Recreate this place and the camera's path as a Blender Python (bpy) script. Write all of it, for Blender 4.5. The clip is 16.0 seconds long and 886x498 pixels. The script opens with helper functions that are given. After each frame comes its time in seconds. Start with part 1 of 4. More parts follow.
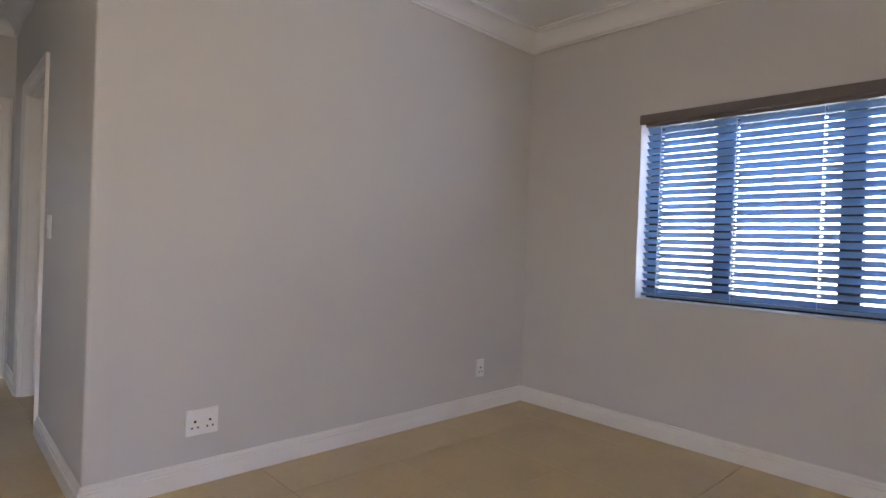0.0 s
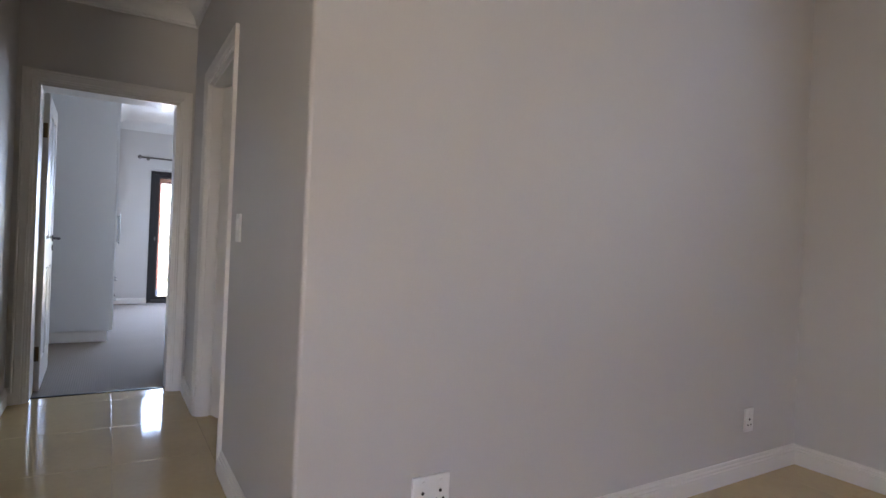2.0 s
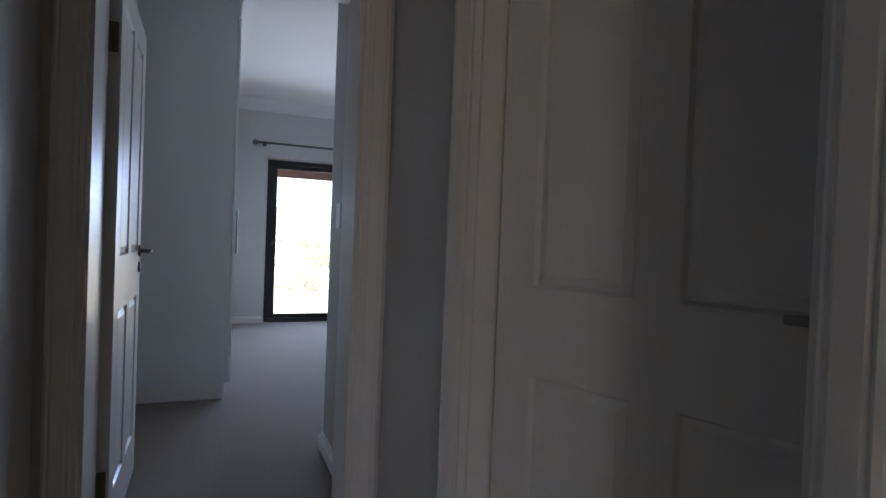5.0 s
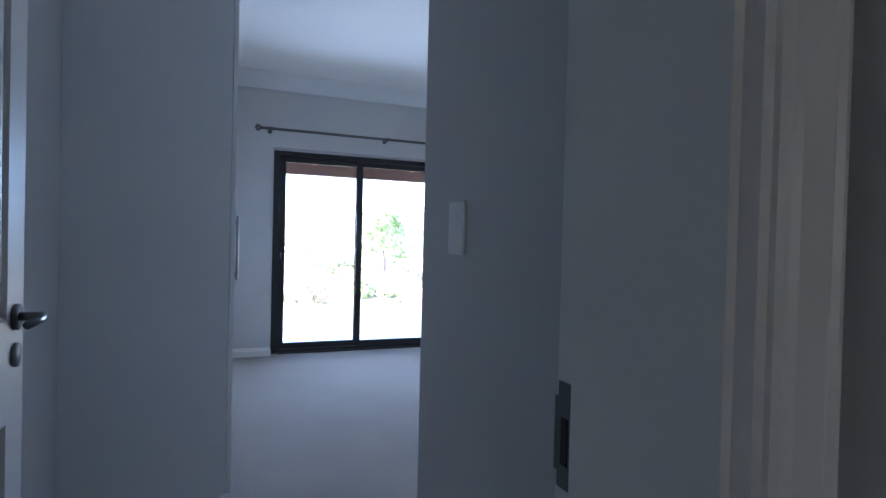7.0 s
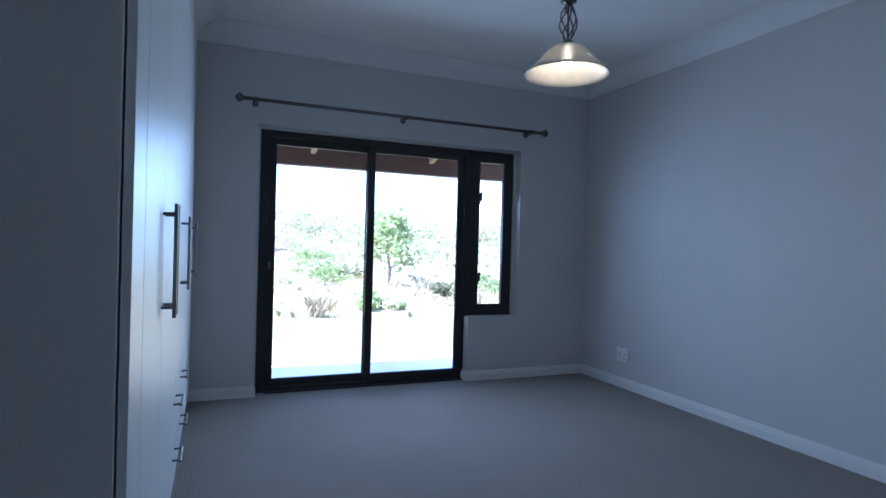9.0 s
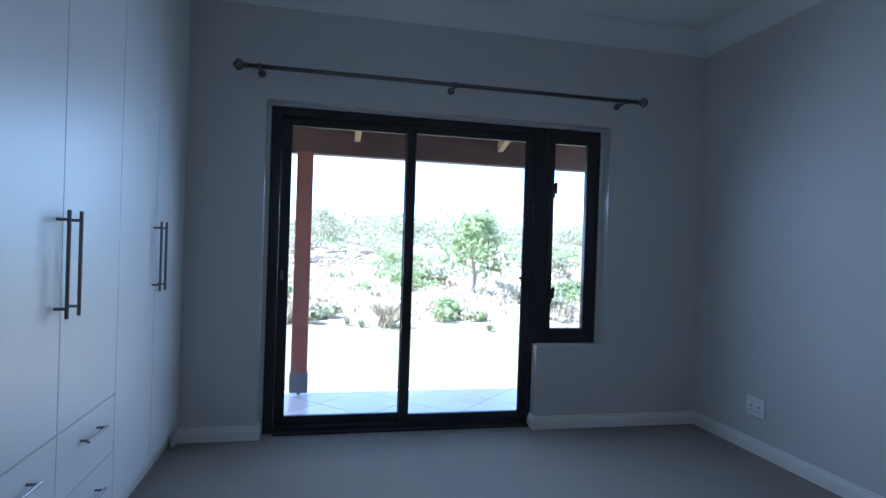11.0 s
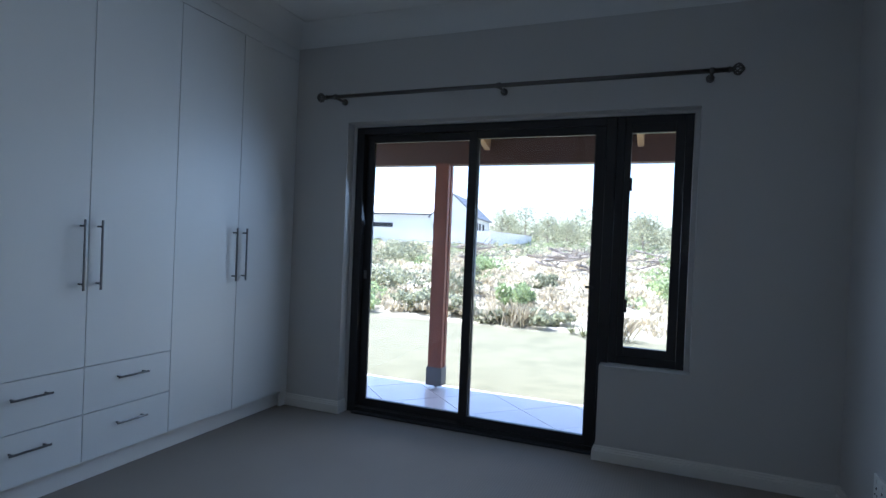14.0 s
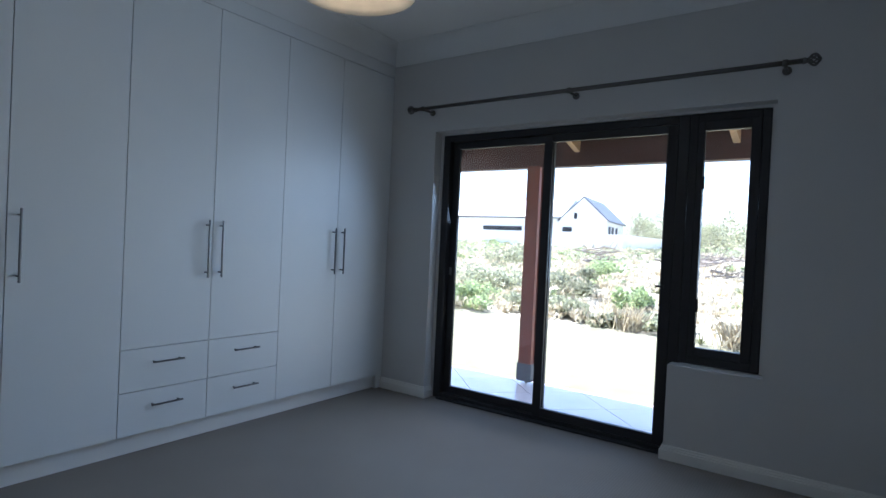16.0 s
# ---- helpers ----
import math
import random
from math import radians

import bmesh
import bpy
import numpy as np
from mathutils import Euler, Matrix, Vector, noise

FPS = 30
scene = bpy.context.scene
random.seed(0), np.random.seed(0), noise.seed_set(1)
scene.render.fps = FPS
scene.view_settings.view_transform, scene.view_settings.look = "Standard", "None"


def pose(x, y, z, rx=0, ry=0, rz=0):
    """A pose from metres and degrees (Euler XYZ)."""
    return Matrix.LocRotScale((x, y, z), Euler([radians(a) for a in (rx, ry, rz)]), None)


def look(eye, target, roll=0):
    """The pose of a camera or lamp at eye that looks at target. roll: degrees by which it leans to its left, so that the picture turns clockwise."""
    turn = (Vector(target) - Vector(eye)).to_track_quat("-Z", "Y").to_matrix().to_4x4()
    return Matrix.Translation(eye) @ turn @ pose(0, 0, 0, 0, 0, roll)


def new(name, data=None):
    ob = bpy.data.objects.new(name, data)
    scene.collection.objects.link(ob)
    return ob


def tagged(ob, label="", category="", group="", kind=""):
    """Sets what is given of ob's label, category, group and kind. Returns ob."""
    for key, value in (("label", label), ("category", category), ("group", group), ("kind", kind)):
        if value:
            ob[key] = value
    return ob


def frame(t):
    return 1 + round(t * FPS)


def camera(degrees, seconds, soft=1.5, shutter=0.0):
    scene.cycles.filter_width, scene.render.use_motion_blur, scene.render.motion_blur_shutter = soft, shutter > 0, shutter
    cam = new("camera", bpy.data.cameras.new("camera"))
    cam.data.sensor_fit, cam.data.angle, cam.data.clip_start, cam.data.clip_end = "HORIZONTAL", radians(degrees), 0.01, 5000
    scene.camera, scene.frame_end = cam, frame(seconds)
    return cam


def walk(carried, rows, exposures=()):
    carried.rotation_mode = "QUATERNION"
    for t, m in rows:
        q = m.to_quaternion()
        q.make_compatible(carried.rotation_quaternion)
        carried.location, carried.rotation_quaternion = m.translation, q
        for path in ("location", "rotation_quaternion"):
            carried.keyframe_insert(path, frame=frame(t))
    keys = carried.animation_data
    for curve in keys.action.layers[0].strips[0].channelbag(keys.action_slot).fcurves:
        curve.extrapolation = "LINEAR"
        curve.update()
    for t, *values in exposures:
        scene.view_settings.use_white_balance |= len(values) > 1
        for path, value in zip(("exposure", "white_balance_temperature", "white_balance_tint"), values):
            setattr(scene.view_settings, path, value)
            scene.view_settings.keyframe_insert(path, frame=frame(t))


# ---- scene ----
cam = camera(77.0, 16.0)
PATH = [
    (0, (-0.517, -10.925, 1.142), (0.848, -9.463, 1.127), 2.2),
    (0.5, (-0.5, -10.778, 1.139), (0.771, -9.234, 1.129), 2.4),
    (1, (-0.483, -10.554, 1.134), (0.708, -8.948, 1.123), 2.4),
    (1.5, (-0.492, -10.257, 1.135), (0.62, -8.594, 1.118), 2.5),
    (2, (-0.514, -9.924, 1.119), (0.512, -8.207, 1.108), 2.6),
    (2.5, (-0.527, -9.546, 1.122), (0.428, -7.788, 1.112), 2.6),
    (3, (-0.527, -9.14, 1.126), (0.368, -7.351, 1.117), 2.7),
    (3.5, (-0.55, -8.728, 1.131), (0.285, -6.911, 1.112), 2.6),
    (4, (-0.568, -8.326, 1.132), (0.231, -6.493, 1.114), 2.6),
    (4.5, (-0.579, -7.917, 1.121), (0.189, -6.07, 1.1), 2.6),
    (5, (-0.58, -7.447, 1.138), (0.174, -5.595, 1.109), 2.2),
    (7.3, (-0.528, -5.668, 1.213), (0.233, -3.818, 1.187), 1.4),
    (7.5, (-0.503, -5.521, 1.212), (0.261, -3.673, 1.196), 1.9),
    (8, (-0.428, -5.207, 1.212), (0.336, -3.359, 1.2), 1.8),
    (8.2, (-0.401, -5.082, 1.205), (0.368, -3.236, 1.194), 1.6),
    (10.3, (-0.012, -3.81, 1.225), (0.667, -1.929, 1.219), 1.7),
    (10.5, (0.087, -3.729, 1.22), (0.689, -1.822, 1.215), 1.8),
    (11, (0.359, -3.624, 1.241), (0.778, -1.668, 1.232), 1.9),
    (11.5, (0.699, -3.589, 1.227), (0.907, -1.6, 1.214), 2.0),
    (12, (1.004, -3.583, 1.241), (1.03, -1.583, 1.226), 2.0),
    (12.5, (1.332, -3.588, 1.259), (1.155, -1.596, 1.243), 2.1),
    (13, (1.651, -3.585, 1.252), (1.23, -1.63, 1.236), 2.2),
    (13.5, (1.941, -3.542, 1.255), (1.344, -1.633, 1.234), 2.3),
    (14, (2.178, -3.503, 1.274), (1.431, -1.648, 1.254), 2.4),
    (14.5, (2.351, -3.523, 1.28), (1.461, -1.732, 1.258), 2.5),
    (15, (2.498, -3.552, 1.28), (1.496, -1.821, 1.258), 2.6),
    (15.5, (2.603, -3.54, 1.283), (1.512, -1.864, 1.257), 2.7),
    (16, (2.645, -3.556, 1.255), (1.484, -1.928, 1.228), 2.7),
]
EXPOSURES = [
    (0.0, 4.7, 6000, 29), (1.2, 4.7, 5980, 29), (2.0, 4.65, 5950, 29), (2.8, 4.28, 5950, 29), (3.5, 4.0, 5900, 30), (4.5, 3.65, 5900, 29), (5.0, 3.4, 5780, 28), (7.5, 3.5, 5000, 22), (8.2, 3.05, 4960, 21),
    (10.5, 2.22, 4900, 18), (11.5, 2.27, 4960, 18), (13.0, 2.02, 5200, 18), (14.5, 1.77, 5370, 18), (15.3, 1.9, 5430, 18), (16.0, 2.15, 5500, 18),
]
walk(cam, [(t, look(eye, target, roll)) for t, eye, target, roll in PATH], EXPOSURES)

# ---- world, sun, exposure ----
world = bpy.data.worlds.new("sky")
scene.world = world
world.use_nodes = True
wn = world.node_tree.nodes
sky = wn.new("ShaderNodeTexSky")
sky.sky_type, sky.sun_disc = "NISHITA", False
SUN_EL, SUN_AZ = radians(60), radians(-84)
sky.sun_elevation, sky.sun_rotation = SUN_EL, SUN_AZ
world.node_tree.links.new(sky.outputs[0], wn["Background"].inputs[0])
wn["Background"].inputs[1].default_value = 0.15
sun = new("sun", bpy.data.lights.new("sun", "SUN"))
sun.data.energy, sun.data.angle, sun.data.color = 5.0, radians(0.6), (1.0, 0.97, 0.92)
sx, sy, sz = math.sin(SUN_AZ) * math.cos(SUN_EL), math.cos(SUN_AZ) * math.cos(SUN_EL), math.sin(SUN_EL)
sun.matrix_world = look((sx * 50, sy * 50, sz * 50), (0, 0, 0))


def panel_lamp(name, eye, target, w, h, power, colour, spread=180):
    """Area lamp in an opening, for daylight; the lounge's one is an added fill."""
    la = bpy.data.lights.new(name, "AREA")
    la.shape, la.size, la.size_y, la.energy, la.color = "RECTANGLE", w, h, power, colour
    la.spread = radians(spread)
    ob = new(name, la)
    ob.matrix_world = look(eye, target)
    return ob


# the blue sky shines down through the glass door, the sunlit lawn throws warm light upwards
panel_lamp("glass_door_daylight", (1.15, 0.11, 1.5), (1.15, -3, 0.45), 2.26, 1.05, 4.2, (0.57, 0.79, 1.0), 150)
panel_lamp("lawn_bounce_light", (0.94, 0.11, 0.62), (0.94, -3, 1.75), 1.7, 1.0, 0.9, (1.0, 0.93, 0.68), 150)
panel_lamp("blind_window_daylight", (3.01, -10.0, 1.42), (0, -10.0, 1.2), 1.6, 1.1, 1.2, (0.76, 0.88, 1.0))
# added warm fill for the lounge, set in an assumed opening out of view
panel_lamp("lounge_warm_fill", (-2.6, -14.1, 1.05), (-1.5, -9.0, 1.0), 0.85, 1.9, 1.6, (1.0, 0.78, 0.48))


# ---- materials ----
def material(name, colour, rough=0.6, metal=0.0, grain=0.0, scale=40.0, bump=0.0, blotch=0.0, blotch_scale=1.5, spec=0.5):
    m = bpy.data.materials.new(name)
    m.use_nodes = True
    n, l = m.node_tree.nodes, m.node_tree.links
    b = n["Principled BSDF"]
    b.inputs["Base Color"].default_value = (*colour, 1)
    b.inputs["Roughness"].default_value, b.inputs["Metallic"].default_value = rough, metal
    b.inputs["Specular IOR Level"].default_value = spec
    co = n.new("ShaderNodeTexCoord")
    geo = n.new("ShaderNodeNewGeometry")
    if grain or blotch:
        fine = n.new("ShaderNodeTexNoise")
        fine.inputs["Scale"].default_value, fine.inputs["Detail"].default_value = scale, 6
        coarse = n.new("ShaderNodeTexNoise")
        coarse.inputs["Scale"].default_value, coarse.inputs["Detail"].default_value = blotch_scale, 4
        for tex in (fine, coarse):
            l.new(geo.outputs["Position"], tex.inputs["Vector"])
        mixes = []
        for tex, amount in ((fine, grain), (coarse, blotch)):
            r = n.new("ShaderNodeMapRange")
            r.inputs["To Min"].default_value, r.inputs["To Max"].default_value = 1 - amount, 1 + amount
            r.inputs["From Min"].default_value, r.inputs["From Max"].default_value = 0.25, 0.75
            l.new(tex.outputs["Fac"], r.inputs["Value"])
            mixes.append(r)
        mul = n.new("ShaderNodeMath")
        mul.operation = "MULTIPLY"
        l.new(mixes[0].outputs[0], mul.inputs[0])
        l.new(mixes[1].outputs[0], mul.inputs[1])
        vm = n.new("ShaderNodeVectorMath")
        vm.operation = "SCALE"
        vm.inputs[0].default_value = colour
        l.new(mul.outputs[0], vm.inputs["Scale"])
        l.new(vm.outputs[0], b.inputs["Base Color"])
        rr = n.new("ShaderNodeMapRange")
        rr.inputs["To Min"].default_value, rr.inputs["To Max"].default_value = max(0.02, rough - 0.06), min(1, rough + 0.06)
        l.new(coarse.outputs["Fac"], rr.inputs["Value"])
        l.new(rr.outputs[0], b.inputs["Roughness"])
        if bump:
            bu = n.new("ShaderNodeBump")
            bu.inputs["Strength"].default_value, bu.inputs["Distance"].default_value = 1.0, bump
            l.new(fine.outputs["Fac"], bu.inputs["Height"])
            l.new(bu.outputs[0], b.inputs["Normal"])
    return m


def per_piece(m, amount):
    """Each piece a little lighter or darker than the next, by Object Info's Random."""
    n, l = m.node_tree.nodes, m.node_tree.links
    b = n["Principled BSDF"]
    src = b.inputs["Base Color"].links[0].from_socket
    info = n.new("ShaderNodeObjectInfo")
    r = n.new("ShaderNodeMapRange")
    r.inputs["To Min"].default_value, r.inputs["To Max"].default_value = 1 - amount, 1 + amount
    l.new(info.outputs["Random"], r.inputs["Value"])
    vm = n.new("ShaderNodeVectorMath")
    vm.operation = "SCALE"
    l.new(src, vm.inputs[0])
    l.new(r.outputs[0], vm.inputs["Scale"])
    l.new(vm.outputs[0], b.inputs["Base Color"])
    return m


def per_island(m, amount):
    n, l = m.node_tree.nodes, m.node_tree.links
    b = n["Principled BSDF"]
    src = b.inputs["Base Color"].links[0].from_socket
    geo = n.new("ShaderNodeNewGeometry")
    r = n.new("ShaderNodeMapRange")
    r.inputs["To Min"].default_value, r.inputs["To Max"].default_value = 1 - amount, 1 + amount
    l.new(geo.outputs["Random Per Island"], r.inputs["Value"])
    vm = n.new("ShaderNodeVectorMath")
    vm.operation = "SCALE"
    l.new(src, vm.inputs[0])
    l.new(r.outputs[0], vm.inputs["Scale"])
    l.new(vm.outputs[0], b.inputs["Base Color"])
    return m


WALL = material("wall_paint", (0.59, 0.575, 0.555), 0.52, grain=0.02, scale=260, bump=0.0004, blotch=0.025, blotch_scale=1.1, spec=0.45)
WHITE = material("white_trim_enamel", (0.78, 0.76, 0.72), 0.32, grain=0.015, scale=180, bump=0.0002, blotch=0.02)
CEIL = material("ceiling_paint", (0.78, 0.78, 0.76), 0.75, grain=0.02, scale=200, bump=0.0003, blotch=0.02)
TILE = per_piece(material("polished_cream_tile", (0.60, 0.46, 0.24), 0.07, grain=0.03, scale=30, blotch=0.05, blotch_scale=3), 0.025)
GROUT = material("beige_grout", (0.50, 0.39, 0.22), 0.85, grain=0.08, scale=120, bump=0.0004)
MELAMINE = material("white_melamine", (0.76, 0.77, 0.76), 0.38, grain=0.012, scale=300, bump=0.0003, blotch=0.02)
STEEL = material("brushed_steel", (0.20, 0.20, 0.20), 0.3, 1.0, grain=0.05, scale=400, blotch=0.05)
DARKSTEEL = material("pewter_rod", (0.16, 0.15, 0.14), 0.38, 0.9, grain=0.15, scale=220, bump=0.0006, blotch=0.1)
BLACKALU = material("bronze_black_aluminium", (0.018, 0.017, 0.018), 0.5, 0.0, grain=0.05, scale=300, blotch=0.05)
PLASTIC = material("white_plastic", (0.82, 0.82, 0.80), 0.3, grain=0.01, scale=200, blotch=0.01)
HOLE = material("dark_plastic", (0.02, 0.02, 0.02), 0.6, grain=0.05, scale=200)
RUBBER = material("dark_metal_strip", (0.06, 0.058, 0.055), 0.45, 0.6, grain=0.1, scale=200)
SLAT = material("grey_blind_slat", (0.24, 0.36, 0.50), 0.4, grain=0.05, scale=160, blotch=0.05)
VALANCE = material("taupe_blind_valance", (0.16, 0.14, 0.13), 0.45, grain=0.06, scale=140, blotch=0.05)
TIMBER = material("red_brown_timber", (0.26, 0.085, 0.052), 0.55, grain=0.18, scale=24, bump=0.0006, blotch=0.12, blotch_scale=5)
# darker brown than the post's timber, for the roof's beam and boards
TIMBER_DARK = material("dark_brown_timber", (0.10, 0.048, 0.036), 0.6, grain=0.12, scale=24, bump=0.0, blotch=0.12, blotch_scale=5)
TIMBER_PALE = material("pale_rafter_timber", (0.52, 0.34, 0.18), 0.6, grain=0.15, scale=24, bump=0.0005, blotch=0.1, blotch_scale=4)
BRONZE = material("tarnished_brass", (0.20, 0.14, 0.08), 0.4, 0.8, grain=0.1, scale=200, blotch=0.1)
GALV = material("galvanised_bracket", (0.15, 0.155, 0.165), 0.55, 0.4, grain=0.12, scale=60, blotch=0.1)
PATIO = per_piece(material("pale_patio_tile", (0.76, 0.64, 0.59), 0.22, grain=0.08, scale=40, bump=0.0006, blotch=0.07, blotch_scale=3), 0.05)
PLASTER_OUT = material("white_house_plaster", (0.78, 0.77, 0.74), 0.85, grain=0.05, scale=30, bump=0.002, blotch=0.05)
ROOF = material("grey_roof_sheet", (0.16, 0.165, 0.18), 0.6, grain=0.1, scale=12, blotch=0.1)
ROOF_PALE = material("pale_roof_sheet", (0.62, 0.63, 0.64), 0.55, grain=0.05, scale=12, blotch=0.05)
LEAF = per_island(material("grey_green_leaves", (0.355, 0.355, 0.225), 0.6, grain=0.25, scale=3, blotch=0.4, blotch_scale=0.5), 0.45)
LEAF_BRIGHT = per_island(material("fresh_green_leaves", (0.335, 0.395, 0.19), 0.6, grain=0.2, scale=3, blotch=0.2, blotch_scale=0.4), 0.4)
STRAW = per_island(material("dry_grass", (0.56, 0.485, 0.34), 0.75, grain=0.2, scale=4, blotch=0.2, blotch_scale=0.5), 0.35)
BARK = material("grey_bark", (0.28, 0.235, 0.19), 0.85, grain=0.25, scale=25, bump=0.003, blotch=0.15)


def translucent(m, share):
    """Lets part of the light through a leaf."""
    n, l = m.node_tree.nodes, m.node_tree.links
    b, out = n["Principled BSDF"], n["Material Output"]
    tr, mix = n.new("ShaderNodeBsdfTranslucent"), n.new("ShaderNodeMixShader")
    mix.inputs[0].default_value = share
    l.new(b.inputs["Base Color"].links[0].from_socket, tr.inputs["Color"])
    l.new(b.outputs[0], mix.inputs[1])
    l.new(tr.outputs[0], mix.inputs[2])
    l.new(mix.outputs[0], out.inputs[0])


for leafy, share in ((LEAF, 0.5), (LEAF_BRIGHT, 0.5), (STRAW, 0.45), (SLAT, 0.4)):
    translucent(leafy, share)


def carpet_material():
    m = material("ribbed_loop_carpet", (0.27, 0.235, 0.205), 0.95, grain=0.12, scale=420, blotch=0.05, blotch_scale=2.2, spec=0.1)
    n, l = m.node_tree.nodes, m.node_tree.links
    b = n["Principled BSDF"]
    geo = n.new("ShaderNodeNewGeometry")
    wave = n.new("ShaderNodeTexWave")
    wave.wave_type, wave.bands_direction, wave.wave_profile = "BANDS", "X", "SIN"
    wave.inputs["Scale"].default_value = 21.0
    wave.inputs["Distortion"].default_value = 0.25
    wave.inputs["Detail"].default_value = 1
    l.new(geo.outputs["Position"], wave.inputs["Vector"])
    dots = n.new("ShaderNodeTexVoronoi")
    dots.inputs["Scale"].default_value = 160
    l.new(geo.outputs["Position"], dots.inputs["Vector"])
    add = n.new("ShaderNodeMath")
    add.operation = "SUBTRACT"
    l.new(wave.outputs["Fac"], add.inputs[0])
    l.new(dots.outputs["Distance"], add.inputs[1])
    bu = n.new("ShaderNodeBump")
    bu.inputs["Strength"].default_value, bu.inputs["Distance"].default_value = 0.2, 0.003
    l.new(add.outputs[0], bu.inputs["Height"])
    l.new(bu.outputs[0], b.inputs["Normal"])
    src = b.inputs["Base Color"].links[0].from_socket
    r = n.new("ShaderNodeMapRange")
    r.inputs["To Min"].default_value, r.inputs["To Max"].default_value = 0.955, 1.03
    l.new(wave.outputs["Fac"], r.inputs["Value"])
    vm = n.new("ShaderNodeVectorMath")
    vm.operation = "SCALE"
    l.new(src, vm.inputs[0])
    l.new(r.outputs[0], vm.inputs["Scale"])
    l.new(vm.outputs[0], b.inputs["Base Color"])
    return m


CARPET = carpet_material()


def glass_material(name, tint=(1, 1, 1)):
    m = bpy.data.materials.new(name)
    m.use_nodes = True
    n, l = m.node_tree.nodes, m.node_tree.links
    n.remove(n["Principled BSDF"])
    clear, gloss, mix, fres = n.new("ShaderNodeBsdfTransparent"), n.new("ShaderNodeBsdfGlossy"), n.new("ShaderNodeMixShader"), n.new("ShaderNodeFresnel")
    clear.inputs[0].default_value = (*tint, 1)
    gloss.inputs["Roughness"].default_value = 0.02
    fres.inputs[0].default_value = 1.45
    l.new(fres.outputs[0], mix.inputs[0])
    l.new(clear.outputs[0], mix.inputs[1])
    l.new(gloss.outputs[0], mix.inputs[2])
    l.new(mix.outputs[0], n["Material Output"].inputs[0])
    return m


GLASS = glass_material("window_glass", (0.93, 0.95, 0.94))


def shade_material():
    m = material("alabaster_glass", (0.82, 0.76, 0.62), 0.25, grain=0.04, scale=30, blotch=0.12, blotch_scale=12)
    b = m.node_tree.nodes["Principled BSDF"]
    b.inputs["Subsurface Weight"].default_value = 0.0
    b.inputs["Transmission Weight"].default_value = 0.35
    b.inputs["Roughness"].default_value = 0.4
    return m


SHADE = shade_material()


def glow(name, colour, strength):
    m = bpy.data.materials.new(name)
    m.use_nodes = True
    b = m.node_tree.nodes["Principled BSDF"]
    b.inputs["Emission Color"].default_value = (*colour, 1)
    b.inputs["Emission Strength"].default_value = strength
    return m


BULB = glow("lit_bulb", (1.0, 0.86, 0.6), 3.6)


def ground_material():
    m = material("dry_veld_ground", (0.41, 0.36, 0.265), 0.95, grain=0.25, scale=2.2, blotch=0.2, blotch_scale=0.12)
    n, l = m.node_tree.nodes, m.node_tree.links
    b = n["Principled BSDF"]
    src = b.inputs["Base Color"].links[0].from_socket
    geo = n.new("ShaderNodeNewGeometry")
    sep = n.new("ShaderNodeSeparateXYZ")
    l.new(geo.outputs["Position"], sep.inputs[0])
    edge = n.new("ShaderNodeTexNoise")
    edge.inputs["Scale"].default_value = 1.3
    l.new(geo.outputs["Position"], edge.inputs["Vector"])
    ad = n.new("ShaderNodeMath")
    ad.operation = "MULTIPLY_ADD"
    l.new(edge.outputs["Fac"], ad.inputs[0])
    ad.inputs[1].default_value = 0.9
    l.new(sep.outputs["Y"], ad.inputs[2])
    r = n.new("ShaderNodeMapRange")
    r.inputs["From Min"].default_value, r.inputs["From Max"].default_value = 6.1, 6.6
    l.new(ad.outputs[0], r.inputs["Value"])
    mix = n.new("ShaderNodeMix")
    mix.data_type = "RGBA"
    lawn_noise = n.new("ShaderNodeTexNoise")
    lawn_noise.inputs["Scale"].default_value, lawn_noise.inputs["Detail"].default_value = 3.0, 8
    l.new(geo.outputs["Position"], lawn_noise.inputs["Vector"])
    ramp = n.new("ShaderNodeValToRGB")
    ramp.color_ramp.elements[0].color, ramp.color_ramp.elements[0].position = (0.15, 0.14, 0.078, 1), 0.3
    ramp.color_ramp.elements[1].color, ramp.color_ramp.elements[1].position = (0.20, 0.182, 0.108, 1), 0.62
    l.new(lawn_noise.outputs["Fac"], ramp.inputs[0])
    l.new(r.outputs[0], mix.inputs["Factor"])
    l.new(ramp.outputs[0], mix.inputs["A"])
    l.new(src, mix.inputs["B"])
    l.new(mix.outputs["Result"], b.inputs["Base Color"])
    return m


GROUND = ground_material()


# ---- mesh helpers ----
def finish(name, bm, mat, smooth=False):
    me = bpy.data.meshes.new(name)
    bmesh.ops.recalc_face_normals(bm, faces=bm.faces)
    if smooth:
        for f in bm.faces:
            f.smooth = True
    bm.to_mesh(me)
    bm.free()
    me.materials.append(mat)
    return me


def part(name, bm, mat, parent=None, label="", smooth=False):
    ob = new(name, finish(name, bm, mat, smooth))
    if parent:
        ob.parent = parent
    if label:
        ob["label"] = label
    return ob


def thing(name, base=(0, 0, 0), turn=0.0, label="", category="", group="", kind=""):
    ob = new(name)
    ob.empty_display_size = 0.1
    ob.matrix_world = pose(*base, 0, 0, turn)
    return tagged(ob, label, category, group, kind)


